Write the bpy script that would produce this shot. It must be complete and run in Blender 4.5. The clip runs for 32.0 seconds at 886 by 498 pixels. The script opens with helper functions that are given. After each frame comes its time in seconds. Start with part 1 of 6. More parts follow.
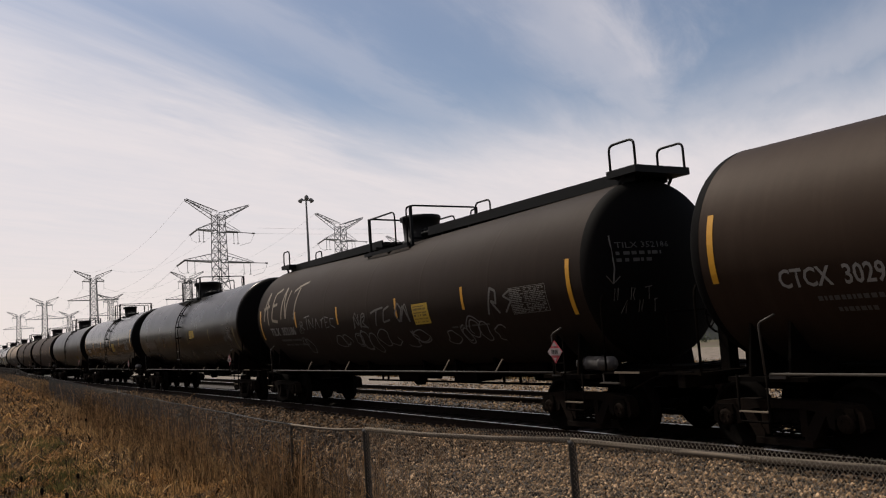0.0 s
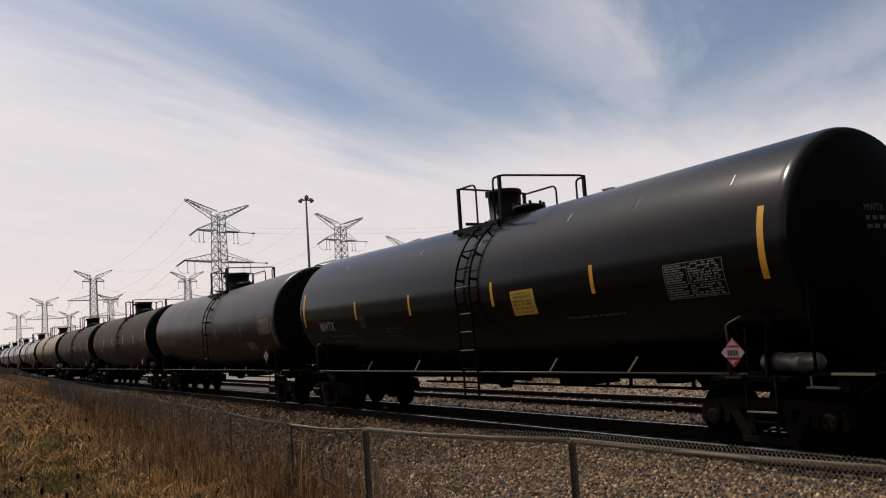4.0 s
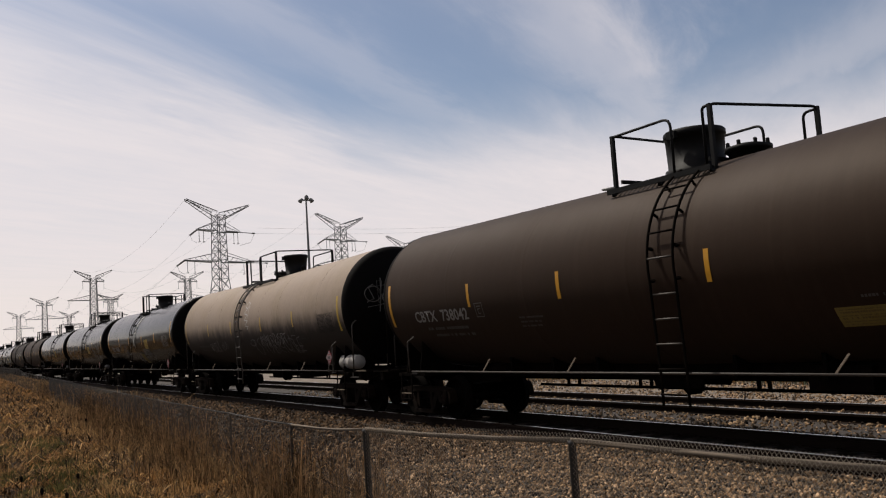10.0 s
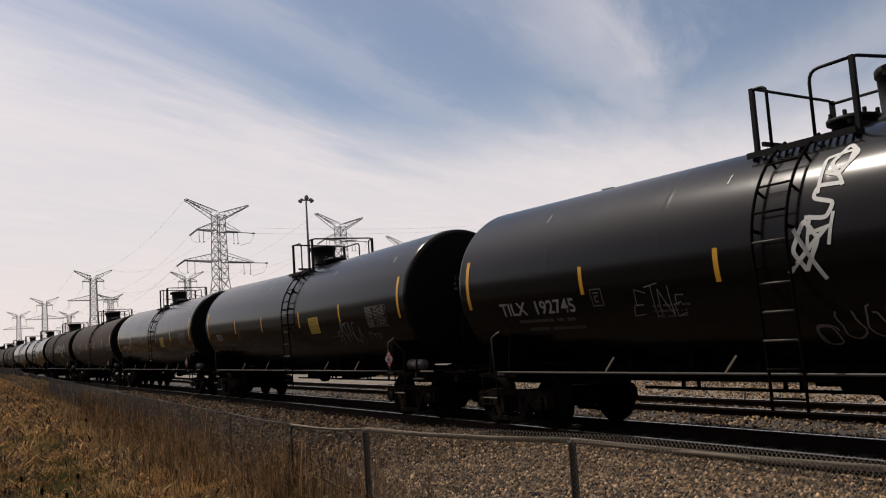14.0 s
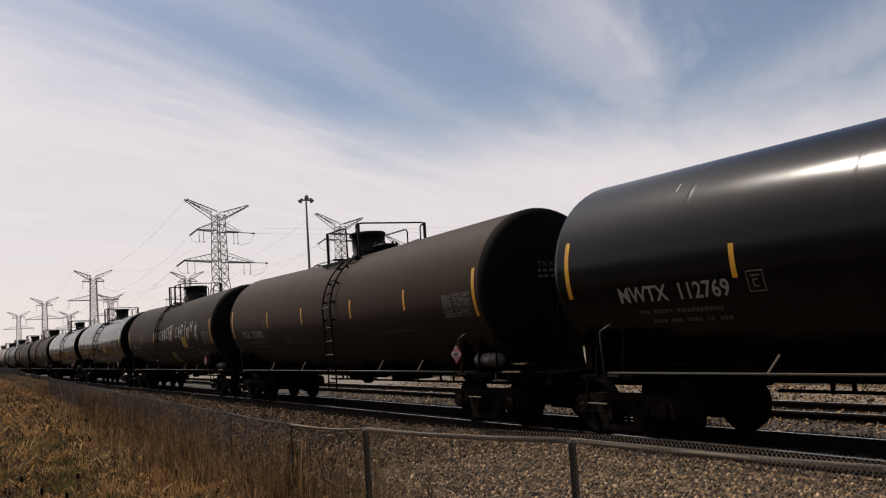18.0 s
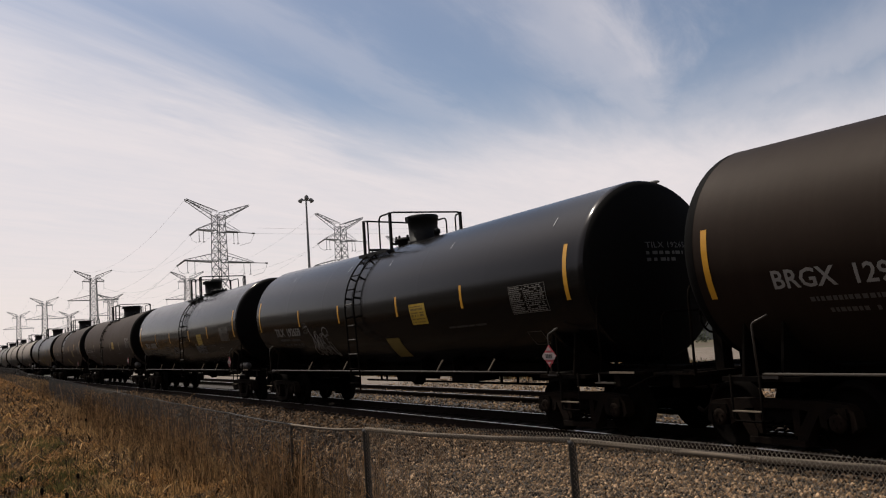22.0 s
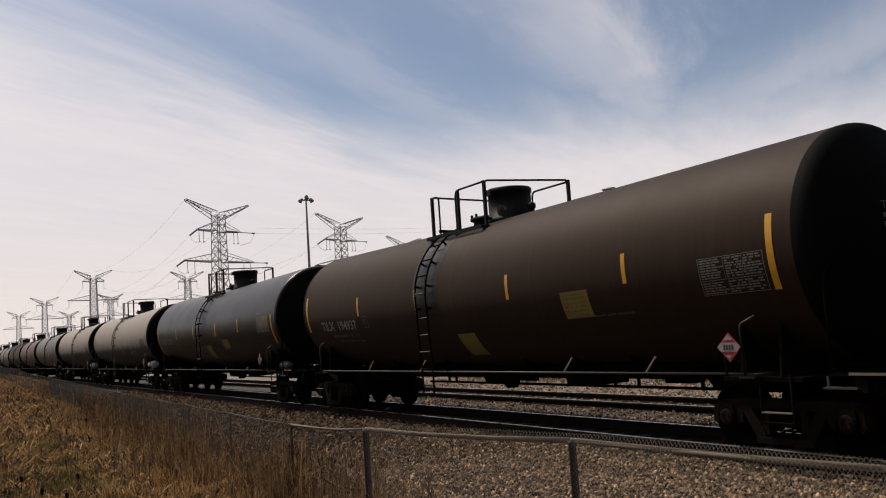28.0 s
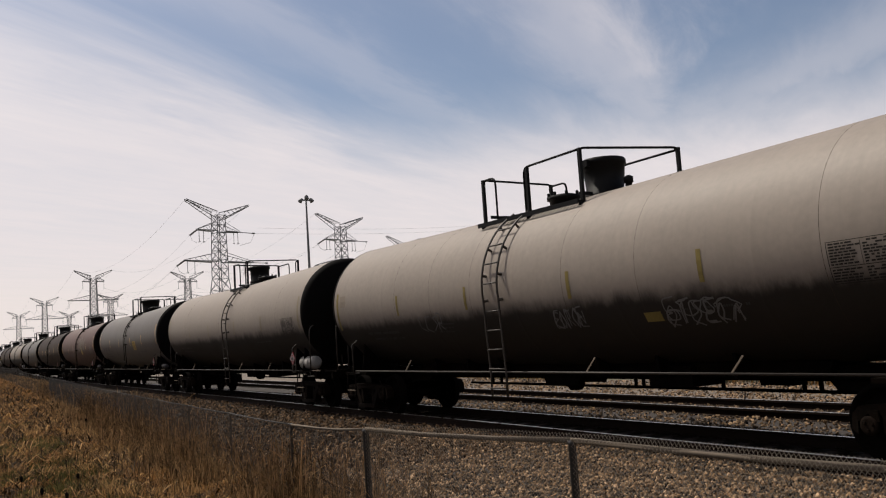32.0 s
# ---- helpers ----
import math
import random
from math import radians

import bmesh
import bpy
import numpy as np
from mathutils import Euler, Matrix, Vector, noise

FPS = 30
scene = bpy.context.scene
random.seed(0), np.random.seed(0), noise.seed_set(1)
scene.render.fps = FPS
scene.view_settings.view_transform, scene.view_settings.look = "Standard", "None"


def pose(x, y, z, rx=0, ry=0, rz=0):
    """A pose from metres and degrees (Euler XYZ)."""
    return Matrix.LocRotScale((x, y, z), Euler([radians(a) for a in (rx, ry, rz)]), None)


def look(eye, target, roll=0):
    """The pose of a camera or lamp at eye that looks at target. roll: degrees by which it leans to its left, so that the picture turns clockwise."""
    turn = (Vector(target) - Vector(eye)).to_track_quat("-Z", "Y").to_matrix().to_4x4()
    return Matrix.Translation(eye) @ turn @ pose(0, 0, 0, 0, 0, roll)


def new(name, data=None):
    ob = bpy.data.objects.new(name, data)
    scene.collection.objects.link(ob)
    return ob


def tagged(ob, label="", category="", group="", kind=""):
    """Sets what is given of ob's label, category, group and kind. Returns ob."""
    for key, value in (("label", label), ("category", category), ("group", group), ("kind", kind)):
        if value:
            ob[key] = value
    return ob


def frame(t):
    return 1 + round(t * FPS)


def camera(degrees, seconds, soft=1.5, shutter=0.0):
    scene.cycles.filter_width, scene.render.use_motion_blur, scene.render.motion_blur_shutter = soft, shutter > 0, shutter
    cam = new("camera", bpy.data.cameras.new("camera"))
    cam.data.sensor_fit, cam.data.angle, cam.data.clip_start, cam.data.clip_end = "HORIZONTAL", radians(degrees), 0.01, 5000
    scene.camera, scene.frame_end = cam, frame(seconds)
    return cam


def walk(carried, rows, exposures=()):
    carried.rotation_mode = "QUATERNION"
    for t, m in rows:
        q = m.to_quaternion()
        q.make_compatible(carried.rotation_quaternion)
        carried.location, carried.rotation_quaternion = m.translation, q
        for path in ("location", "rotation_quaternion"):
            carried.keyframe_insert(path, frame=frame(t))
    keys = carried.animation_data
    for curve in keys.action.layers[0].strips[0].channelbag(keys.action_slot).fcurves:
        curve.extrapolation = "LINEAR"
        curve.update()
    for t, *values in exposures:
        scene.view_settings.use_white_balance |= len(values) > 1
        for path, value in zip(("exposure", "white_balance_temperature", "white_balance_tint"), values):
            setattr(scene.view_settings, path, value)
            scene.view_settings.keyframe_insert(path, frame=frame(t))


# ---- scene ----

# ---- camera: a still tripod shot beside the track ----
# x runs with the train, y away from the camera, z up; z = 0 is the top of the rails.
EYE = (0.0, 0.0, 1.821)
FORWARD = (-0.85126, 0.51516, 0.09986)
STILL = look(EYE, tuple(e + 40 * f for e, f in zip(EYE, FORWARD)), -3.765)
cam = camera(55.18, 32.0, soft=1.15)
walk(cam, [(0.0, STILL), (32.0, STILL)])
scene.view_settings.exposure = 0.0

TRACK_Y = 10.355          # middle of the train's track
R = 1.53                  # tank radius
ZC = 2.585                # tank axis above the rails, at the middle of a car
BEND = 0.011              # the two halves of a tank slope up to its ends
PITCH = 18.175            # coupler to coupler
SUN = Vector((-0.50, -0.195, 0.845)).normalized()


def travelled(t):
    """Metres that the train has rolled since the start; it slows a little, and checks once near the end."""
    u = min(1.0, max(0.0, (t - 30.15) / 0.2))
    return 10.03 * t - 0.0055 * t * t - 0.31 * u * u * (3 - 2 * u)


# ---- sky and sun ----
def graph(tree):
    """Small helpers to write node trees as formulas."""
    tree.nodes.clear()

    def node(kind, values=(), **props):
        n = tree.nodes.new(kind)
        for k, val in props.items():
            setattr(n, k, val)
        for key, val in dict(values).items():
            if isinstance(val, bpy.types.NodeSocket):
                tree.links.new(val, n.inputs[key])
            else:
                n.inputs[key].default_value = val
        return n

    def mth(op, a, b=0.0, c=0.0, clamp=False):
        return node("ShaderNodeMath", {0: a, 1: b, 2: c}, operation=op, use_clamp=clamp).outputs[0]

    def step(x, lo, hi):
        return node("ShaderNodeMapRange", {"Value": x, "From Min": lo, "From Max": hi}, interpolation_type="SMOOTHSTEP").outputs[0]

    def mix(f, a, b, how="MIX"):
        n = node("ShaderNodeMix", {0: f, 6: a, 7: b}, data_type="RGBA", blend_type=how)
        return n.outputs[2]
    return node, mth, step, mix


def make_world():
    w = bpy.data.worlds.new("sky")
    scene.world = w
    w.use_nodes = True
    node, mth, step, mix = graph(w.node_tree)
    d = node("ShaderNodeSeparateXYZ", {0: node("ShaderNodeTexCoord").outputs["Generated"]})
    dz = mth("MAXIMUM", d.outputs[2], 0.03)
    px, py = mth("DIVIDE", d.outputs[0], dz), mth("DIVIDE", d.outputs[1], dz)   # the cloud sheet seen from below
    r = mth("SQRT", mth("ADD", mth("MULTIPLY", px, px), mth("MULTIPLY", py, py)))
    # cirrus drawn out along one wind direction
    along = mth("ADD", mth("MULTIPLY", px, -0.58), mth("MULTIPLY", py, 0.81))
    across = mth("ADD", mth("MULTIPLY", px, 0.81), mth("MULTIPLY", py, 0.58))

    def noise_at(sa, sc, scale, detail, z):
        v = node("ShaderNodeCombineXYZ", {0: mth("MULTIPLY", along, sa), 1: mth("MULTIPLY", across, sc), 2: z}).outputs[0]
        return node("ShaderNodeTexNoise", {"Vector": v, "Scale": scale, "Detail": detail, "Roughness": 0.62, "Distortion": 0.35}).outputs["Fac"]
    streak = noise_at(0.35, 1.6, 1.0, 6.0, 3.1)
    fine = noise_at(0.9, 3.2, 1.5, 7.0, 8.4)
    soft = noise_at(0.5, 0.5, 0.9, 3.0, 1.7)

    def line(x0, y0, ux, uy):
        """Distance from a line of the cloud sheet, to its far side."""
        return mth("ADD", mth("MULTIPLY", mth("SUBTRACT", px, x0), uy * -1.0), mth("MULTIPLY", mth("SUBTRACT", py, y0), ux))
    wob = mth("MULTIPLY", mth("SUBTRACT", streak, 0.5), 1.5)
    bank = step(mth("ADD", line(-2.82, 0.18, -0.502, 0.865), wob), -0.55, 0.75)
    bank = mth("MULTIPLY", bank, step(py, -1.6, 0.2))
    front = step(mth("SUBTRACT", mth("MULTIPLY", d.outputs[1], 0.9), mth("MULTIPLY", d.outputs[0], 0.45)), -0.05, 0.45)   # the cloud bank lies that way
    front = mth("MAXIMUM", front, 0.65)
    haze = mth("MULTIPLY", step(mth("ADD", r, mth("MULTIPLY", wob, 1.1)), 3.0, 5.6), front)

    def wisp(x0, y0, ux, uy, wide, force):
        q = mth("DIVIDE", mth("ADD", line(x0, y0, ux, uy), mth("MULTIPLY", mth("SUBTRACT", fine, 0.5), 0.5)), wide)
        return mth("MULTIPLY", mth("EXPONENT", mth("MULTIPLY", mth("MULTIPLY", q, q), -1.0)), force)
    wisps = mth("MAXIMUM", wisp(-1.94, 1.67, -0.595, 0.804, 0.22, 0.42), wisp(-1.74, 3.03, -0.96, 0.27, 0.32, 0.36))
    wisps = mth("MAXIMUM", wisps, wisp(-2.58, 1.11, -0.6, 0.8, 0.16, 0.22))
    veil = mth("MULTIPLY", step(fine, 0.38, 0.8), mth("MULTIPLY", step(soft, 0.35, 0.7), 0.38))
    # unseen thin cirrus behind the camera, added to brighten the tanks' reflections
    rear = mth("MULTIPLY", step(d.outputs[1], 0.05, -0.35), mth("ADD", 0.30, mth("MULTIPLY", fine, 0.70)))
    dens = mth("MAXIMUM", mth("MAXIMUM", bank, haze), mth("MAXIMUM", rear, mth("ADD", wisps, veil)))
    dens = mth("MULTIPLY", dens, mth("ADD", 0.60, mth("ADD", mth("MULTIPLY", fine, 0.32), mth("MULTIPLY", streak, 0.34))), clamp=True)
    sky = node("ShaderNodeTexSky", sky_type="NISHITA", sun_disc=False, sun_elevation=math.asin(SUN.z),
               sun_rotation=math.atan2(SUN.x, SUN.y), air_density=1.0, dust_density=0.6, ozone_density=1.2)
    blue = mix(1.0, sky.outputs[0], (0.985, 0.875, 0.82, 1.0), "MULTIPLY")
    white = mix(step(r, 4.0, 16.0), (7.85, 7.28, 7.42, 1), (8.4, 7.55, 7.35, 1))
    col = mix(dens, blue, white)
    # aureole of the sun in thin cirrus, out of view, set wide to brighten the tanks
    near_sun = node("ShaderNodeVectorMath", {0: node("ShaderNodeTexCoord").outputs["Generated"], 1: SUN}, operation="DOT_PRODUCT").outputs["Value"]
    glow = mth("EXPONENT", mth("MULTIPLY", mth("SUBTRACT", near_sun, 1.0), 12.0))
    col = mix(glow, col, (15.0, 13.6, 12.4, 1), "ADD")
    bg = node("ShaderNodeBackground", {"Color": col, "Strength": 0.1})
    node("ShaderNodeOutputWorld", {"Surface": bg.outputs[0]})


make_world()
sun = new("sun", bpy.data.lights.new("sun", "SUN"))
sun.data.energy, sun.data.angle, sun.data.color = 4.1, radians(0.6), (1.0, 0.93, 0.82)
sun.matrix_world = look(SUN * 60, (0, 0, 0))


# ---- materials ----
def material(name, base, rough=0.6, metal=0.0, vary=0.25, scale=3.0, grain=40.0, bump=0.0, bump_scale=60.0, tint=None, tint_amount=0.0,
             stretch=(1, 1, 1), coat=0.0, piece=0.0, spec=0.5, dust=None, lower_tone=None, sheen=0.0, thin=0.0, warm=(1, 1, 1, 1), gloss_vary=0.08, other=None):
    """A surface with two scales of variation. tint: a second colour in patches; piece: how far single pieces differ;
    dust: (colour, amount) in streaks;
    lower_tone: (colour, height, softness) of a darker colour below a ragged edge at that height."""
    m = bpy.data.materials.new(name)
    m.use_nodes = True
    node, mth, step, mix = graph(m.node_tree)
    co = node("ShaderNodeMapping", {"Vector": node("ShaderNodeTexCoord").outputs["Object"], "Scale": stretch}).outputs[0]
    big = node("ShaderNodeTexNoise", {"Vector": co, "Scale": scale, "Detail": 5.0, "Roughness": 0.6}).outputs["Fac"]
    small = node("ShaderNodeTexNoise", {"Vector": co, "Scale": grain, "Detail": 4.0}).outputs["Fac"]
    col = (*base, 1.0)
    if tint:
        col = mix(mth("MULTIPLY", step(big, 0.42, 0.62), tint_amount), col, (*tint, 1.0))
    if dust:
        runs = node("ShaderNodeTexNoise", {"Vector": node("ShaderNodeMapping", {"Vector": node("ShaderNodeTexCoord").outputs["Object"], "Scale": (4.0, 0.35, 0.35)}).outputs[0],
                                           "Scale": 1.6, "Detail": 6.0, "Roughness": 0.65}).outputs["Fac"]
        col = mix(mth("MULTIPLY", step(runs, 0.40, 0.72), dust[1]), col, (*dust[0], 1.0))
    if lower_tone:
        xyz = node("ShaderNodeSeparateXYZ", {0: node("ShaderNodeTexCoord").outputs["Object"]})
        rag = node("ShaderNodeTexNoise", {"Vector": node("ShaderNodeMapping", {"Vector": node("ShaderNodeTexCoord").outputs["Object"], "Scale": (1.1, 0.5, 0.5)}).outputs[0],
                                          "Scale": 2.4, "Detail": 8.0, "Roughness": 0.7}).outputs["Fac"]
        edge = mth("ADD", xyz.outputs[2], mth("MULTIPLY", mth("SUBTRACT", rag, 0.5), 2.6 * lower_tone[2]))
        col = mix(mth("MULTIPLY", step(edge, lower_tone[1] + lower_tone[2], lower_tone[1] - lower_tone[2]), 0.95), col, (*lower_tone[0], 1.0))
    if other:      # a share of the pieces has another colour
        pick = mth("FRACT", mth("MULTIPLY", node("ShaderNodeNewGeometry").outputs["Random Per Island"], 37.7))
        col = mix(mth("LESS_THAN", pick, other[1]), col, (*other[0], 1.0))
    gain = mth("ADD", 1.0 - vary, mth("MULTIPLY", mth("ADD", big, small), vary))
    if piece:
        rnd = node("ShaderNodeNewGeometry").outputs["Random Per Island"]
        own = node("ShaderNodeObjectInfo").outputs["Random"]
        gain = mth("MULTIPLY", gain, mth("ADD", 1.0 - piece, mth("MULTIPLY", mth("POWER", mth("FRACT", mth("ADD", rnd, own)), 1.5), 2.5 * piece)))
    col = mix(1.0, col, node("ShaderNodeCombineXYZ", {0: gain, 1: gain, 2: gain}).outputs[0], "MULTIPLY")
    values = {"Base Color": col, "Metallic": metal, "Coat Weight": coat, "Coat Roughness": 0.08, "Specular IOR Level": spec, "Sheen Weight": sheen, "Specular Tint": warm, "Sheen Roughness": 0.45, "Sheen Tint": (1.0, 0.80, 0.66, 1.0),
              "Roughness": mth("ADD", rough - gloss_vary, mth("MULTIPLY", big, 2 * gloss_vary), clamp=True)}
    if bump:
        b = node("ShaderNodeTexNoise", {"Vector": co, "Scale": bump_scale, "Detail": 5.0}).outputs["Fac"]
        values["Normal"] = node("ShaderNodeBump", {"Height": b, "Strength": bump, "Distance": 0.02}).outputs[0]
    bs = node("ShaderNodeBsdfPrincipled", values)
    out = bs.outputs[0]
    if thin:      # leaves and straws let some light through
        through_leaf = node("ShaderNodeBsdfTranslucent", {"Color": col}).outputs[0]
        out = node("ShaderNodeMixShader", {0: thin, 1: out, 2: through_leaf}).outputs[0]
    node("ShaderNodeOutputMaterial", {"Surface": out})
    return m


DUSTY = (0.083, 0.0664, 0.05395)
PAINT = {
    "gloss": material("gloss_black_paint", (0.002988, 0.002656, 0.002573), 0.195, vary=0.3, scale=0.8, grain=9, bump=0.02, bump_scale=3, spec=0.195, dust=(DUSTY, 0.012), warm=(1.0, 0.935, 0.95, 1.0), gloss_vary=0.05),
    "satin": material("satin_black_paint", (0.004648, 0.003818, 0.003403), 0.375, vary=0.3, scale=0.8, grain=9, bump=0.03, bump_scale=3, spec=0.29, dust=(DUSTY, 0.03), warm=(1.0, 0.86, 0.77, 1.0)),
    "semi": material("semi_gloss_black_paint", (0.004316, 0.003569, 0.003154), 0.29, vary=0.3, scale=0.8, grain=9, bump=0.03, bump_scale=3, spec=0.22, dust=(DUSTY, 0.03), warm=(1.0, 0.86, 0.81, 1.0)),
    "brown": material("dusty_brown_paint", (0.0168, 0.0093, 0.0057), 0.62, vary=0.25, scale=0.7, grain=12, bump=0.05, bump_scale=12, dust=((0.02573, 0.0166, 0.01145), 0.4), spec=0.115, sheen=0.028, warm=(1.0, 0.77, 0.61, 1.0)),
    "sooty": material("sooty_brown_paint", (0.0098, 0.0056, 0.0038), 0.62, vary=0.3, scale=0.7, grain=12, bump=0.05, bump_scale=12, dust=((0.01494, 0.00996, 0.007055), 0.4), spec=0.09, sheen=0.024, warm=(1.0, 0.79, 0.65, 1.0)),
    "beige": material("weathered_beige_paint", (0.236, 0.181, 0.138), 0.60, vary=0.25, scale=0.6, grain=10, bump=0.05, bump_scale=10, tint=(0.1698, 0.1286, 0.07719), tint_amount=0.35, dust=((0.06175, 0.05146, 0.04374), 0.09), spec=0.2, lower_tone=((0.01328, 0.01079, 0.009545), 2.42, 0.33)),
    "white": material("dusty_white_paint", (0.2283, 0.1934, 0.1627), 0.58, vary=0.25, scale=0.6, grain=10, bump=0.05, bump_scale=10, dust=((0.07968, 0.06972, 0.05976), 0.09), spec=0.2, lower_tone=((0.0085, 0.0068, 0.0058), 2.20, 0.15)),
    "grey": material("dusty_grey_paint", (0.0996, 0.08549, 0.07304), 0.55, vary=0.25, scale=0.6, grain=10, bump=0.05, bump_scale=10, dust=((0.03984, 0.03486, 0.02988), 0.35), spec=0.35),
    "rust": material("red_oxide_paint", (0.08466, 0.04233, 0.03088), 0.6, vary=0.25, scale=0.6, grain=10, bump=0.05, bump_scale=10, dust=((0.03984, 0.02988, 0.0249), 0.35), spec=0.35),
}
ENDPAINT = material("matt_black_end_paint", (0.003735, 0.00332, 0.003071), 0.7, vary=0.3, scale=0.9, grain=10, bump=0.05, bump_scale=10, spec=0.03)
BLACK = material("black_steel", (0.004565, 0.004316, 0.00415), 0.6, vary=0.4, scale=3, grain=30, bump=0.1, bump_scale=25, spec=0.12)
UNDER = material("grimy_underframe", (0.003735, 0.003154, 0.002822), 0.88, vary=0.5, scale=2, grain=25, tint=(0.00913, 0.006225, 0.00415), tint_amount=0.4, bump=0.2, bump_scale=30, spec=0.01)
CAST = material("rusty_cast_steel", (0.0072, 0.0053, 0.0042), 0.84, vary=0.6, scale=3, grain=30, tint=(0.011, 0.0068, 0.0048), tint_amount=0.5, bump=0.25, bump_scale=40, spec=0.03)
TREAD = material("wheel_steel", (0.003486, 0.002905, 0.002573), 0.8, vary=0.5, scale=5, grain=30, spec=0.01)
BAR = material("worn_grey_bar", (0.03735, 0.03154, 0.02656), 0.55, spec=0.25, vary=0.35, scale=3, grain=30)
YELLOW = material("yellow_reflective_tape", (0.4316, 0.2117, 0.01245), 0.35, vary=0.3, scale=5, grain=50)
FADED = material("faded_reflective_tape", (0.165, 0.128, 0.060), 0.5, vary=0.5, scale=5, grain=50)
OLDYELLOW = material("dirty_yellow_panel", (0.166, 0.1262, 0.03735), 0.6, vary=0.6, scale=3, grain=40, spec=0.2)
SILVER = material("silver_tape", (0.249, 0.2448, 0.2407), 0.25, vary=0.3, scale=5, grain=50)
SIGN = material("yellow_sign", (0.3602, 0.2324, 0.01743), 0.5, vary=0.35, scale=4, grain=50)
SIGNINK = material("faded_sign_print", (0.08715, 0.05478, 0.00996), 0.6, vary=0.5, scale=5, grain=40)
STENCIL = material("worn_white_stencil", (0.1743, 0.1635, 0.1511), 0.6, vary=0.5, scale=6, grain=60)
DIMSTENCIL = material("faded_stencil", (0.042, 0.038, 0.035), 0.6, vary=0.6, scale=8, grain=60)
PANEL = material("stencil_panel", (0.07055, 0.06391, 0.05644), 0.6, vary=0.5, scale=5, grain=40)
INK = material("stencil_black", (0.0166, 0.01494, 0.01411), 0.6, vary=0.3, scale=5, grain=40)
SPRAY = material("white_spray_paint", (0.3602, 0.3486, 0.3312), 0.6, vary=0.4, scale=5, grain=40)
DIMSPRAY = material("faded_spray_paint", (0.0996, 0.09462, 0.09213), 0.6, vary=0.6, scale=6, grain=40)
GREYSPRAY = material("grey_spray_paint", (0.20, 0.185, 0.175), 0.6, vary=0.5, scale=6, grain=40)
TANSPRAY = material("tan_spray_paint", (0.1328, 0.1037, 0.07304), 0.6, vary=0.5, scale=6, grain=40)
RED = material("placard_red", (0.249, 0.0249, 0.0332), 0.45, vary=0.3, scale=10, grain=50)
PALE = material("placard_white", (0.20, 0.155, 0.155), 0.45, vary=0.2, scale=10, grain=50)
PALEDRUM = material("white_painted_drum", (0.2324, 0.22, 0.2033), 0.5, vary=0.4, scale=3, grain=30, spec=0.3)
FIGURES = material("worn_panel_print", (0.1037, 0.09545, 0.08549), 0.6, vary=0.6, scale=6, grain=50)
PALEPANEL = material("pale_data_panel", (0.1992, 0.1618, 0.1245), 0.6, vary=0.5, scale=4, grain=40, spec=0.2)
PRINT = material("faded_dark_print", (0.01826, 0.01494, 0.01328), 0.7, vary=0.6, scale=6, grain=40, spec=0.2)
DRUM = material("pale_grey_drum", (0.0498, 0.04565, 0.04316), 0.5, spec=0.25, vary=0.4, scale=3, grain=30)
GALV = material("galvanised_steel", (0.135, 0.108, 0.082), 0.75, spec=0.10, vary=0.35, scale=4, grain=60, bump=0.05)
WIRE = material("galvanised_wire", (0.185, 0.155, 0.122), 0.7, spec=0.12, vary=0.4, scale=3, grain=60)
MESHWIRE = material("dull_fence_wire", (0.06474, 0.05893, 0.05395), 0.7, vary=0.4, scale=3, grain=60, spec=0.2)
STAIN = material("brown_spill_stain", (0.04565, 0.03154, 0.02241), 0.7, vary=0.5, scale=3, grain=30, spec=0.2)
LATTICE = material("weathered_lattice_steel", (0.1245, 0.1228, 0.1228), 0.55, metal=0.3, vary=0.3, scale=0.4, grain=5)
CABLE = material("overhead_cable", (0.2656, 0.2656, 0.2739), 0.6, vary=0.2)
RAILTOP = material("polished_railhead", (0.3486, 0.332, 0.3154), 0.28, metal=0.9, vary=0.2, scale=4, grain=60)
RAIL = material("rusty_rail", (0.01162, 0.007055, 0.00498), 0.85, spec=0.1, vary=0.5, scale=3, grain=50, bump=0.2)
TIE = material("weathered_wood_tie", (0.0249, 0.01826, 0.01328), 0.9, spec=0.1, vary=0.5, scale=4, grain=40, bump=0.4, bump_scale=40, stretch=(1, 0.2, 1), piece=0.3)
STONE = material("crushed_rock", (0.150, 0.092, 0.047), 0.85, vary=0.4, scale=8, grain=60, bump=0.3, bump_scale=50, piece=0.95, tint=(0.112, 0.073, 0.040), tint_amount=0.5, other=((0.215, 0.142, 0.082), 0.40), spec=0.3)
# Bed set dark so its colour holds the shade between the loose stones.
GRAVEL = material("gravel_bed_gap_shade", (0.01992, 0.01245, 0.00664), 0.9, vary=0.6, scale=5, grain=28, bump=1.0, bump_scale=26, tint=(0.02905, 0.02075, 0.01453), tint_amount=0.5)
BALLAST = material("dirty_ballast", (0.07636, 0.04565, 0.02324), 0.9, vary=0.4, scale=8, grain=60, bump=0.3, bump_scale=50, piece=0.8, spec=0.2)
BALLASTBED = material("dark_ballast_bed", (0.02988, 0.02075, 0.01328), 0.92, vary=0.6, scale=2, grain=28, bump=1.0, bump_scale=26, spec=0.1)
PALEGRAVEL = material("pale_gravel", (0.1411, 0.1096, 0.08134), 0.9, vary=0.4, scale=1.5, grain=18, bump=0.8, bump_scale=20, tint=(0.05976, 0.04482, 0.02988), tint_amount=0.6)
# Near-black: the train's shade painted on its bed, and the teasel heads.
NEARBLACK = material("train_shade_and_teasel_black", (0.00747, 0.00581, 0.004565), 0.9, vary=0.6, scale=5, grain=28, bump=1.0, bump_scale=26, spec=0.04)
